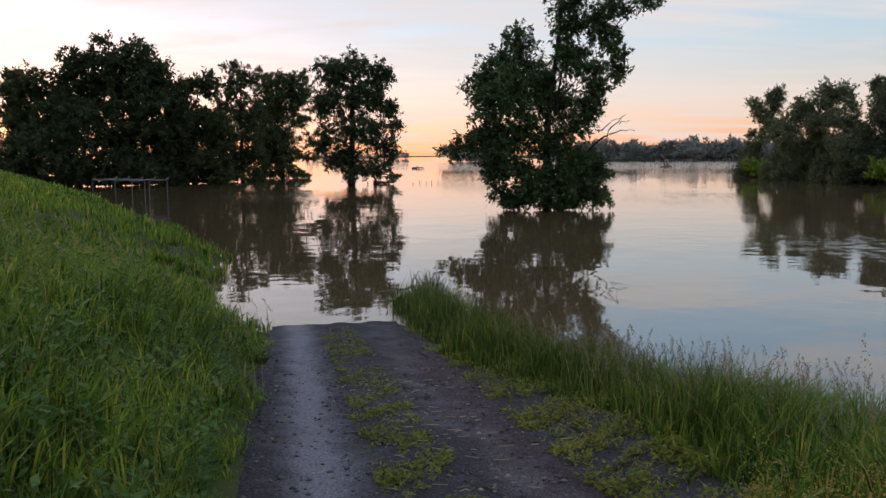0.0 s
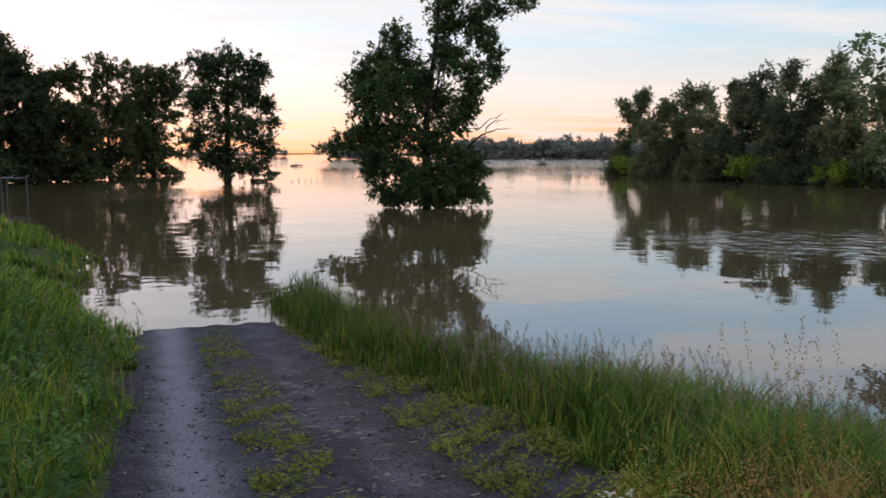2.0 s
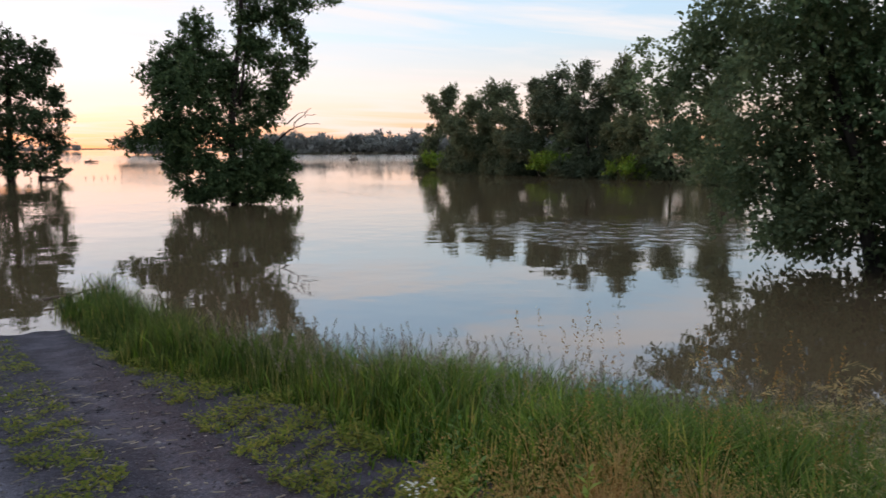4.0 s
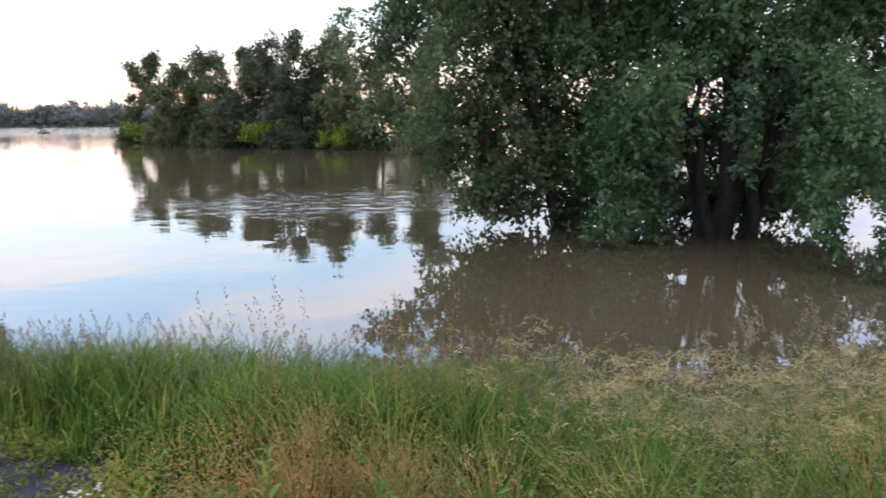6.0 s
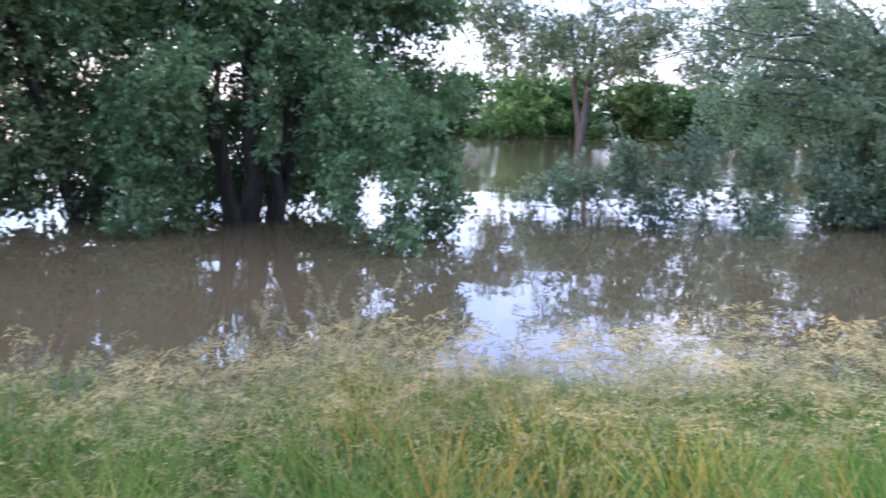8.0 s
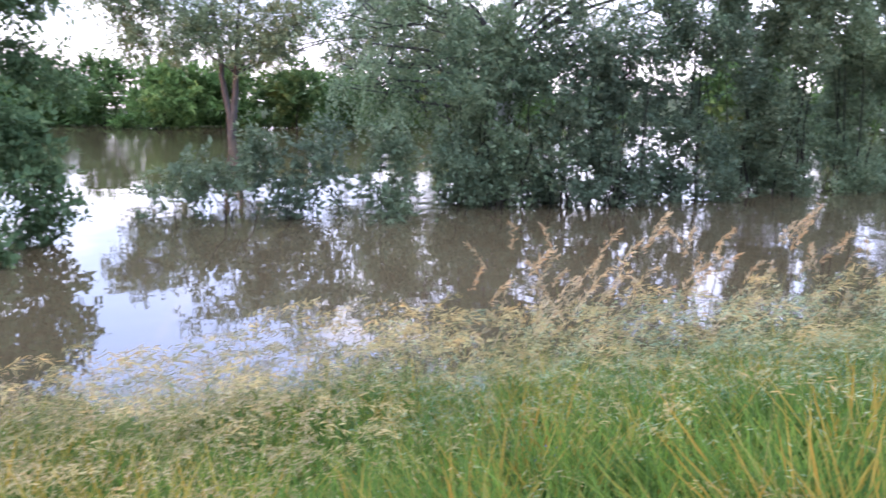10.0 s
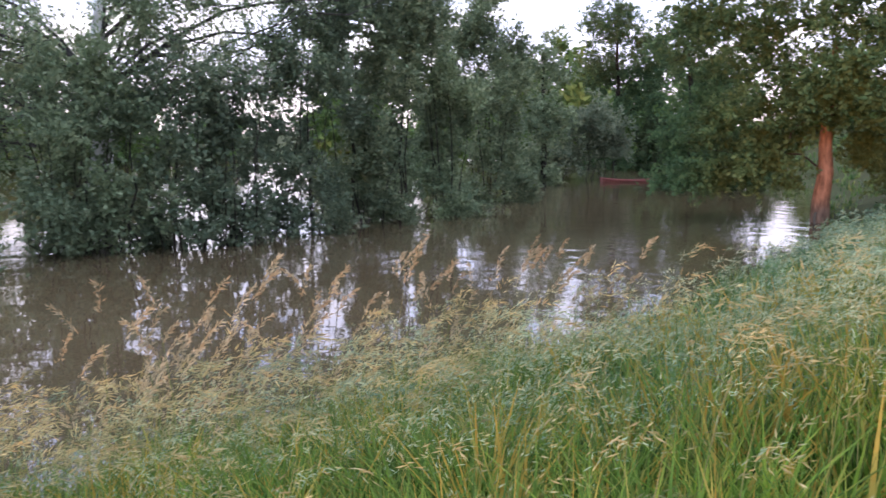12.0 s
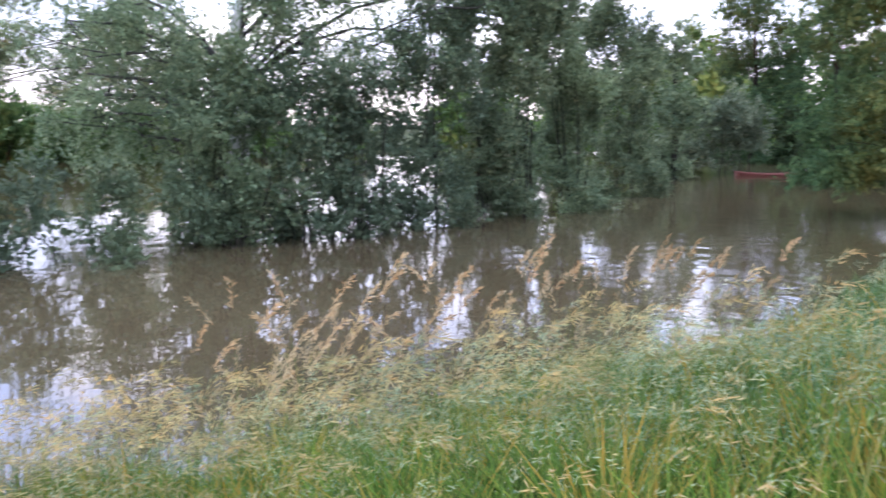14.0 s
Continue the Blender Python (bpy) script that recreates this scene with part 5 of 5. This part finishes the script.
# brown blades put the warm sun glare into the upper slope's colour
lawn("dry_meadow_grass", "brown grass on the upper dyke slope, toned for sun glare", 26000, 3, 30, 1.2, 0, 70, 0.5, 0.012, M_DRY, lambda x, y, r: left(x, y, r) & (rng.random(len(x)) < smooth(land(x, y), 1.5, 3.2) * patchy(x, y, 0.8, 2.2)), 0.5)


def leafy_weeds(name, label, n, r0, r1, a0, a1, hi, leaf, material, keep, per=14):
    """Small broad-leaved plants: leaves set up a short stalk."""
    x, y, r = scatter(n, r0, r1, 1.2, a0, a1)
    ok = (land(x, y) > 0.02) & keep(x, y, r)
    x, y = x[ok], y[ok]
    m = len(x)
    h = hi * (0.5 + rng.random(m))[:, None]
    k = rng.random((m, per))
    ang = rng.uniform(0, 2 * math.pi, (m, per))
    d = np.stack([np.cos(ang), np.sin(ang), 0.35 + 0 * ang], 2)
    pos = np.stack([x, y, land(x, y) + 0.01], 1)[:, None] + np.array([0, 0, 1.0]) * (k * h)[..., None] + rng.normal(0, 0.02, (m, per, 3))
    pos[..., 2] = np.maximum(pos[..., 2], land(x, y)[:, None] + 0.01)
    sd = np.stack([-np.sin(ang), np.cos(ang), rng.normal(0, 0.3, (m, per))], 2)
    ln = leaf * (0.6 + 0.8 * rng.random((m, per, 1)))
    lf = np.stack([pos, pos + d * ln * 0.5 + sd * ln * 0.22, pos + d * ln, pos + d * ln * 0.5 - sd * ln * 0.22], 2).reshape(-1, 3)
    stuff(name, label, "weeds", fast_mesh(name, lf, np.arange(len(lf)).reshape(-1, 4), material=material))


crown_strip = lambda x, y, r: (np.abs(road_place(x, y)[1] - 0.02) < 0.34) & (rng.random(len(x)) < 1.1 * patchy(x, y, 4.0, 0.6) ** 1.6) & (patchy(x, y, 2.0, 0.6) > 0.22)
kerb_strip = lambda x, y, r: (road_place(x, y)[1] > 1.25) & (road_place(x, y)[1] < 2.5) & (rng.random(len(x)) < smooth(0.55 * patchy(x, y, 2.4, 2.6) + 0.45 * patchy(x, y, 7.3, 1.1), 0.36, 0.66))
leafy_weeds("crown_weeds", "low yellow-green weeds on the track's middle ridge", 90000, 3, 20, -10, 40, 0.07, 0.042, M_LOW, crown_strip, 8)
leafy_weeds("verge_weeds", "low yellow-green weeds along the track edge", 60000, 2.5, 18, -75, 20, 0.1, 0.042, M_LOW, kerb_strip, 10)
leafy_weeds("slope_weeds", "broad-leaved weeds in the meadow grass", 3400, 2.0, 16, 0, 70, 0.42, 0.075, M_WEED, lambda x, y, r: left(x, y, r) & (road_place(x, y)[1] < -1.55), 16)
leafy_weeds("rusty_sorrel", "rust-brown sorrel and olive weeds on the bank", 60000, 1.8, 11, -95, -5, 0.5, 0.018, M_RUST, lambda x, y, r: right(x, y, r) & (rng.random(len(x)) < 0.35 * brown(x, y)) & ~on_road(x, y), 24)
leafy_weeds("bank_weeds", "small-leaved olive weeds on the bank", 700, 1.8, 9, -125, -10, 0.38, 0.06, M_WEED, lambda x, y, r: right(x, y, r) & (dyke_d(x, y) > 1.0) & ~on_road(x, y), 18)

# ---- loose stones and straw on the track ----
n = 7000
sa, sc = 2.0 + 17 * rng.random(n) ** 1.4, rng.uniform(-1.5, 1.5, n)
sx, sy = ROAD_AT[0] + sa * ROAD_TO[0] + sc * ROAD_SIDE[0], ROAD_AT[1] + sa * ROAD_TO[1] + sc * ROAD_SIDE[1]
rutn = np.exp(-(((sc + 0.74) / 0.3) ** 2)) + np.exp(-(((sc - 0.76) / 0.32) ** 2))
ok = (rng.random(n) > 0.7 * np.exp(-(((sc + 0.74) / 0.28) ** 2))) & (road_z(sa) > 0.03)
sx, sy, sz = sx[ok], sy[ok], (road_z(sa) + 0.032 - 0.05 * rutn - 0.12 * smooth(np.abs(sc), 1.3, 1.6))[ok]
n = len(sx)
size = 0.01 + 0.022 * rng.random(n) ** 3
octa = np.array([(1, 0, 0), (0, 1, 0), (-1, 0, 0), (0, -1, 0), (0, 0, 1), (0, 0, -1)], float)
tv = octa[None] * (0.7 + 0.6 * rng.random((n, 6, 1)))
ta = rng.uniform(0, 6.28, n)
tx = tv[..., 0] * np.cos(ta)[:, None] - tv[..., 1] * np.sin(ta)[:, None]
ty = tv[..., 0] * np.sin(ta)[:, None] + tv[..., 1] * np.cos(ta)[:, None]
tv = np.stack([tx * 1.2, ty, tv[..., 2] * 0.6], -1) * size[:, None, None] + np.stack([sx, sy, sz], 1)[:, None]
of = np.array([(0, 1, 4), (1, 2, 4), (2, 3, 4), (3, 0, 4), (1, 0, 5), (2, 1, 5), (3, 2, 5), (0, 3, 5)])
stuff("gravel", "loose grey stone chips on the track", "gravel", fast_mesh("gravel", tv.reshape(-1, 3), None, (np.arange(n)[:, None, None] * 6 + of[None]).reshape(-1, 3), M_STONE))

n = 260
sa, sc = 2.5 + 10 * rng.random(n) ** 1.3, rng.normal(0.5, 0.45, n)
ta = rng.normal(0.0, 0.5, n) + 0.2
cen = np.stack([ROAD_AT[0] + sa * ROAD_TO[0] + sc * ROAD_SIDE[0], ROAD_AT[1] + sa * ROAD_TO[1] + sc * ROAD_SIDE[1], road_z(sa) + 0.035], 1)
dv = np.stack([np.cos(ta), np.sin(ta), 0.02 + 0 * ta], 1) * (0.015 + 0.06 * rng.random(n) ** 1.5)[:, None]
pv = np.stack([-np.sin(ta), np.cos(ta), 0.5 + 0 * ta], 1) * 0.005
vs = np.stack([cen - dv - pv, cen + dv - pv, cen + dv + pv, cen - dv + pv], 1).reshape(-1, 3)
stuff("straw_litter", "bits of dead straw lying on the track", "straw", fast_mesh("straw_litter", vs, np.arange(len(vs)).reshape(-1, 4), material=M_STRAW))


# ---- dead wood on the trees ----
def dead_branch(owner, bearing, forks, r0):
    """Bare forked branch; forks: (across, height) from and to, seen along the bearing."""
    bb = radians(bearing)
    right_way = np.array([math.cos(bb), math.sin(bb), 0])
    paths = [bent(right_way * a + np.array([0, 0, h1]), right_way * c + np.array([0, 0, h2]), r0 * s1, r0 * s2, 0.15, 0.06, 6) for a, h1, c, h2, s1, s2 in forks]
    vs, qs = tubes(paths, 6)
    return part("dead_branch", fast_mesh("dead_branch", vs, qs, material=BARK if owner is poplar else BARK_PALE, smooth=True), owner, "bare leafless branch")


dead_branch(poplar, -6.4, [(2.6, 3.6, 3.8, 4.6, 1.0, 0.6), (3.8, 4.6, 4.9, 5.9, 0.6, 0.15), (3.9, 4.7, 5.5, 4.9, 0.5, 0.12), (3.4, 4.9, 4.6, 5.7, 0.5, 0.1), (4.5, 5.3, 5.2, 5.5, 0.3, 0.1)], 0.09)
dead_branch(poplar, -6.4, [(0.6, 6.0, 1.2, 10.9, 1.0, 0.3)], 0.09)
dead_branch(willow, -58.0, [(0.2, 4.6, -0.1, 5.4, 1.0, 0.8), (-0.1, 5.4, -0.9, 5.0, 0.8, 0.5), (-0.1, 5.4, 0.2, 6.6, 0.6, 0.4)], 0.09)
dead_branch(oak, -144.5, [(-0.2, 4.0, -1.2, 3.4, 1.0, 0.7), (-1.2, 3.4, -1.5, 2.0, 0.7, 0.4), (-1.5, 2.0, -0.7, 1.2, 0.4, 0.2)], 0.06)


def extra_stem(owner, bearing, rows, bark):
    """Further leaning stems of a tree; rows: (across, depth) at the foot, (across, depth, height) at the top, radius."""
    bb = radians(bearing)
    rw, aw = np.array([math.cos(bb), math.sin(bb), 0]), np.array([-math.sin(bb), math.cos(bb), 0])
    for a, d1, c, d2, h2, r in rows:
        vs, qs = tubes([bent(rw * a + aw * d1 + np.array([0, 0, -1.0]), rw * c + aw * d2 + np.array([0, 0, h2]), r, r * 0.45, 0.0, 0.08, 9)], 8)
        part("stem", fast_mesh("stem", vs, qs, material=bark, smooth=True), owner)


extra_stem(willow, -57.8, [(0.45, 0.1, 2.1, 0.4, 5.2, 0.3), (-0.35, 0.2, -1.6, 0.6, 6.5, 0.22), (-1.3, 0.0, -2.0, 0.2, 3.4, 0.13), (0.75, -0.3, 1.3, -0.8, 5.6, 0.2), (-0.1, -0.5, -0.9, -1.2, 4.8, 0.17)], BARK)
extra_stem(cottonwood, -79.7, [(0.4, 0.0, -0.9, 0.3, 10.5, 0.3)], BARK_PALE)


# ---- distant woods ----
def woods(name, label, x0, y0, x1, y1, count, low, high, size, material):
    lobes = []
    for k in range(count):
        f = (k + rng.uniform(-0.4, 0.4)) / (count - 1)
        h = rng.uniform(low, high)
        w3 = rng.uniform(0.7, 1.3) * h * 0.6
        c = np.array([x0 + (x1 - x0) * f, y0 + (y1 - y0) * f + rng.uniform(0, 14), h * 0.4])
        lobes.append((c, (w3, w3, h * 0.6)))
    stuff(name, label, "woods", leaf_cloud(lobes, size, 2.6, 0.0, 1.5, material))


# distance haze put into the leaf colour: paler and greyer than near foliage
M_FAR_HAZE = leafy("haze_tinted_leaf", [(0.0, (0.24, 0.26, 0.265)), (1.0, (0.3, 0.325, 0.32))], 0.4)
woods("distant_woods", "woods along the far river bank, haze tinted into the leaves", 62, 484, 250, 440, 150, 6, 12, 1.7, M_FAR_HAZE)
woods("island_woods", "small dark wooded spit in the middle river", 2, 436, 22, 420, 7, 7, 12, 1.0, M_FAR_HAZE)
woods("horizon_woods", "low dark woods far down the river", -150, 880, -46, 860, 14, 5, 9, 1.6, M_FAR_HAZE)
woods("side_woods", "dense green woods behind the flooded bank", 96, 70, 112, -60, 26, 4, 7, 0.7, M_HEDGE)
woods("back_woods", "dense green woods behind the flooded inlet", 100, -55, 45, -95, 22, 7, 13, 0.85, M_HEDGE)


# ---- metal frame standing in the water ----
def pipe(points, r, sides=8):
    return tubes([[(np.array(q, float), r) for q in points]], sides)


def metal_frame(x, y, bearing, long, deep, high):
    root = thing("metal_frame", "grey metal pipe frame standing in flood water", "metal frame", x, y)
    root.rotation_euler = (0, 0, radians(bearing))
    for row, count in ((0.0, 4), (deep, 2)):
        for k in range(count):
            px = long * k / (count - 1)
            vs, qs = pipe([(px, row, -1.5), (px, row, 0.4), (px, row, high)], 0.04)
            part("post", fast_mesh("post", vs, qs, material=M_PIPE, smooth=True), root)
        vs, qs = pipe([(-0.1 + (long + 0.2) * k / 12, row, high - 0.07 * (k % 4 == 2) + 0.05 * (k % 4 == 0)) for k in range(13)], 0.038)
        part("rail", fast_mesh("rail", vs, qs, material=M_PIPE, smooth=True), root)
    for k in range(5):
        px = long * k / 4
        vs, qs = pipe([(px, -0.25, high + 0.22), (px, 0.05, high + 0.05), (px, deep * 0.5, high + 0.03), (px, deep, high + 0.08)], 0.045)
        part("crossbar", fast_mesh("crossbar", vs, qs, material=M_PIPE, smooth=True), root)
    return root


metal_frame(-23.4, 69.1, 148.0, 6.8, 2.2, 1.6)


# ---- boat ----
def rowing_boat(x, y, bearing, long, beam, paint, label):
    root = thing("rowing_boat", label, "boat", x, y, -0.22)
    root.rotation_euler = (0, 0, radians(bearing))
    n, m = 15, 9
    u = np.linspace(-1, 1, n)
    half = beam / 2 * np.where(u > 0, (1 - np.abs(u) ** 2.6), 1 - 0.35 * np.abs(u) ** 2)
    half = np.maximum(half, 0.02)
    sheer = 0.34 + 0.16 * u**2 + 0.14 * np.maximum(u, 0) ** 3
    ang = np.linspace(-math.pi / 2, math.pi / 2, m)

    def shell(grow, lift):
        cx = np.repeat(u[:, None] * long / 2, m, 1)
        cy = np.sin(ang)[None] * (half[:, None] + grow)
        cz = -0.12 + lift + (sheer[:, None] + 0.12 - lift) * (1 - np.cos(ang)[None] ** 1.5)
        return np.stack([cx, cy, cz], -1).reshape(-1, 3)

    i, j = np.meshgrid(np.arange(n - 1), np.arange(m - 1), indexing="ij")
    q = np.stack([i * m + j, (i + 1) * m + j, (i + 1) * m + j + 1, i * m + j + 1], -1).reshape(-1, 4)
    vs = np.concatenate([shell(0, 0), shell(-0.03, 0.05)])
    stern = np.array([[k, k + 1, k + 1 + n * m, k + n * m] for k in range(m - 1)])
    part("hull", fast_mesh("hull", vs, np.concatenate([q, q[:, ::-1] + n * m, stern]), material=paint, smooth=True), root)
    for sgn in (-1, 1):
        vs, qs = pipe([(a * long / 2, sgn * b2, c) for a, b2, c in zip(u, half, sheer)], 0.035, 6)
        part("gunwale", fast_mesh("gunwale", vs, qs, material=paint, smooth=True), root)
    for px in (-0.9, 0.1, 0.95):
        bm = bmesh.new()
        bmesh.ops.create_cube(bm, size=1.0, matrix=Matrix.Translation((px, 0, 0.26)) @ Matrix.Diagonal((0.24, beam * 0.82, 0.03, 1)))
        me = bpy.data.meshes.new("thwart")
        bm.to_mesh(me)
        bm.free()
        me.materials.append(M_PALEWOOD)
        part("thwart", me, root, "pale wooden bench")
    vs, qs = pipe([(long * 0.36, 0, 0.4), (long * 0.45, 0, 0.55), (long * 0.52, 0, 0.62)], 0.12, 8)
    part("bow_cap", fast_mesh("bow_cap", vs, qs, material=M_WHITE, smooth=True), root, "white painted bow")
    return root


rowing_boat(46.6, -40.4, -120.0, 4.6, 1.3, M_RED, "faded red rowing boat moored under dark bushes")


# ---- drifting wood ----
def drift_log(name, label, x, y, bearing, pieces, material):
    root = thing(name, label, "driftwood", x, y)
    root.rotation_euler = (0, 0, radians(bearing))
    for kind, a, b2, r0, r1 in pieces:
        vs, qs = tubes([bent(a, b2, r0, r1, 0.05, 0.03, 6)], 7)
        part(kind, fast_mesh(kind, vs, qs, material=material, smooth=True), root)
    return root


drift_log("driftwood_log", "dark driftwood log caught beside the lone tree", -8.0, 103.5, 0, [("log", (-1.6, 0, 0.15), (1.0, 0, 0.2), 0.22, 0.14), ("stump", (0.3, 0, 0.0), (0.5, 0.1, 0.8), 0.2, 0.1), ("branch", (-0.6, 0, 0.1), (-0.9, 0.2, 0.7), 0.1, 0.05)], M_DRIFT)
drift_log("snag", "dark branchy snag sticking out of the river", 56.0, 219.0, 0, [("log", (-1.3, 0, 0.0), (1.4, 0, 0.25), 0.35, 0.2), ("branch", (-0.3, 0, 0.1), (-0.6, 0.1, 1.5), 0.25, 0.1), ("branch", (0.3, 0, 0.1), (0.5, 0.1, 1.1), 0.25, 0.1), ("branch", (-0.6, 0, 0.1), (0.9, 0.1, 0.9), 0.2, 0.08)], M_DRIFT)
drift_log("snag", "low dark snag drifting far out on the river", -9.0, 222.0, 0, [("log", (-1.5, 0, 0.1), (1.7, 0, 0.2), 0.25, 0.12), ("branch", (-0.3, 0, 0.1), (0.1, 0.1, 0.8), 0.2, 0.08)], M_DRIFT)
for k in range(5):
    drift_log("drowned_twig", "thin drowned twig sticking out of still water", -4.6 + k * 0.75, 103 + (k % 2), 0, [("twig", (0, 0, -0.4), (0.1 * (k % 3 - 1), 0, 0.3 + 0.12 * (k % 2)), 0.05, 0.02)], M_DRIFT)
drift_log("fallen_branch", "dark fallen branch lying in the shallows off the verge", -0.9, 21.5, 40, [("branch", (-1.1, 0, 0.12), (0.9, 0, 0.1), 0.03, 0.012), ("fork", (-0.1, 0, 0.12), (0.3, 0.1, 0.5), 0.018, 0.008), ("fork", (0.4, 0, 0.1), (0.7, -0.1, 0.38), 0.016, 0.007)], M_DRIFT)
drift_log("wooden_stake", "short dark stake beside the reddish trunk", 22.7, -27.8, 0, [("post", (0, 0, -0.8), (0.02, 0, 0.45), 0.05, 0.045)], M_DRIFT)
drift_log("pale_log", "pale bleached log floating by the bushes", 52.0, -34.6, -40, [("log", (-1.2, 0, 0.08), (1.2, 0, 0.14), 0.12, 0.08)], M_PALEWOOD)


# ---- flowers ----
def flower_plant(name, label, x, y, stalks, high, petal, size):
    root = thing(name, label, "flower", x, y, float(land(x, y)))
    for k in range(stalks):
        a = rng.uniform(0, 6.28)
        top = np.array([math.cos(a) * 0.1 * rng.random(), math.sin(a) * 0.1 * rng.random(), high * rng.uniform(0.8, 1.1)])
        vs, qs = tubes([bent((0, 0, -0.02), top, 0.003, 0.002, 0, 0.004, 5)], 4)
        part("stalk", fast_mesh("stalk", vs, qs, material=M_WEED), root)
        heads = []
        for _ in range(7):
            c = top + rng.normal(0, 0.025, 3)
            for w4 in range(5):
                b3 = w4 * 1.257
                d = np.array([math.cos(b3), math.sin(b3), 0.3]) * size
                s3 = np.array([-math.sin(b3), math.cos(b3), 0]) * size * 0.35
                heads += [c, c + d * 0.6 + s3, c + d, c + d * 0.6 - s3]
        part("blossom", fast_mesh("blossom", np.array(heads), np.arange(len(heads)).reshape(-1, 4), material=petal), root)
    return root


flower_plant("white_flower", "small white wildflower cluster at the track edge", 1.7, 4.95, 4, 0.42, M_PETAL, 0.014)
flower_plant("blue_flower", "small violet-blue wildflower in the bank grass", 2.27, 3.02, 2, 0.45, M_BLUE, 0.015)
flower_plant("blue_flower", "small violet-blue wildflower in the bank grass", 2.05, 3.2, 2, 0.4, M_BLUE, 0.014)
flower_plant("blue_flower", "small violet-blue wildflower in the shore grass", 5.6, -1.2, 2, 0.5, M_BLUE, 0.016)


def tall_weed(x, y, high, leaves):
    """A single upright broad-leaved plant."""
    root = thing("tall_weed", "single lime-green upright weed in dry grass", "weed", x, y, float(land(x, y)))
    vs, qs = tubes([bent((0, 0, -0.02), (0.03, 0.02, high), 0.006, 0.003, 0, 0.004, 6)], 5)
    part("stalk", fast_mesh("stalk", vs, qs, material=M_LIME, smooth=True), root)
    for k in range(leaves):
        f = (k + 0.5) / leaves
        a = k * 2.4
        d, s4 = np.array([math.cos(a), math.sin(a), 0.9]), np.array([-math.sin(a), math.cos(a), 0])
        c, ln = np.array([0.03 * f, 0.02 * f, high * (0.15 + 0.85 * f)]), 0.15 * (1.1 - 0.6 * f)
        rows = [c, c + d * ln * 0.35 + s4 * ln * 0.16, c + d * ln * 0.4, c + d * ln * 0.35 - s4 * ln * 0.16, c + d * ln * 0.9 + np.array([0, 0, -0.03])]
        part("leaf", fast_mesh("leaf", np.array(rows), [(0, 1, 4, 2), (0, 2, 4, 3)], material=M_LIME), root)
    return root


M_LIME = leafy("lime_weed_leaf", [(0.0, (0.2, 0.32, 0.06)), (1.0, (0.32, 0.42, 0.1))], 0.4)
tall_weed(2.42, 4.25, 0.62, 18)
tall_weed(2.05, 5.05, 0.4, 14)

# ---- the dyke top behind the standing place ----
lawn("dyke_top_grass", "green meadow grass on the dyke top", 22000, 1.2, 9, 1.2, 75, 178, 0.5, 0.016, M_BLADE, left, 0.6)
leafy_weeds("dyke_top_weeds", "low yellow-green weeds between the wheel tracks", 9000, 0.3, 9, 90, 270, 0.07, 0.042, M_LOW, crown_strip, 8)
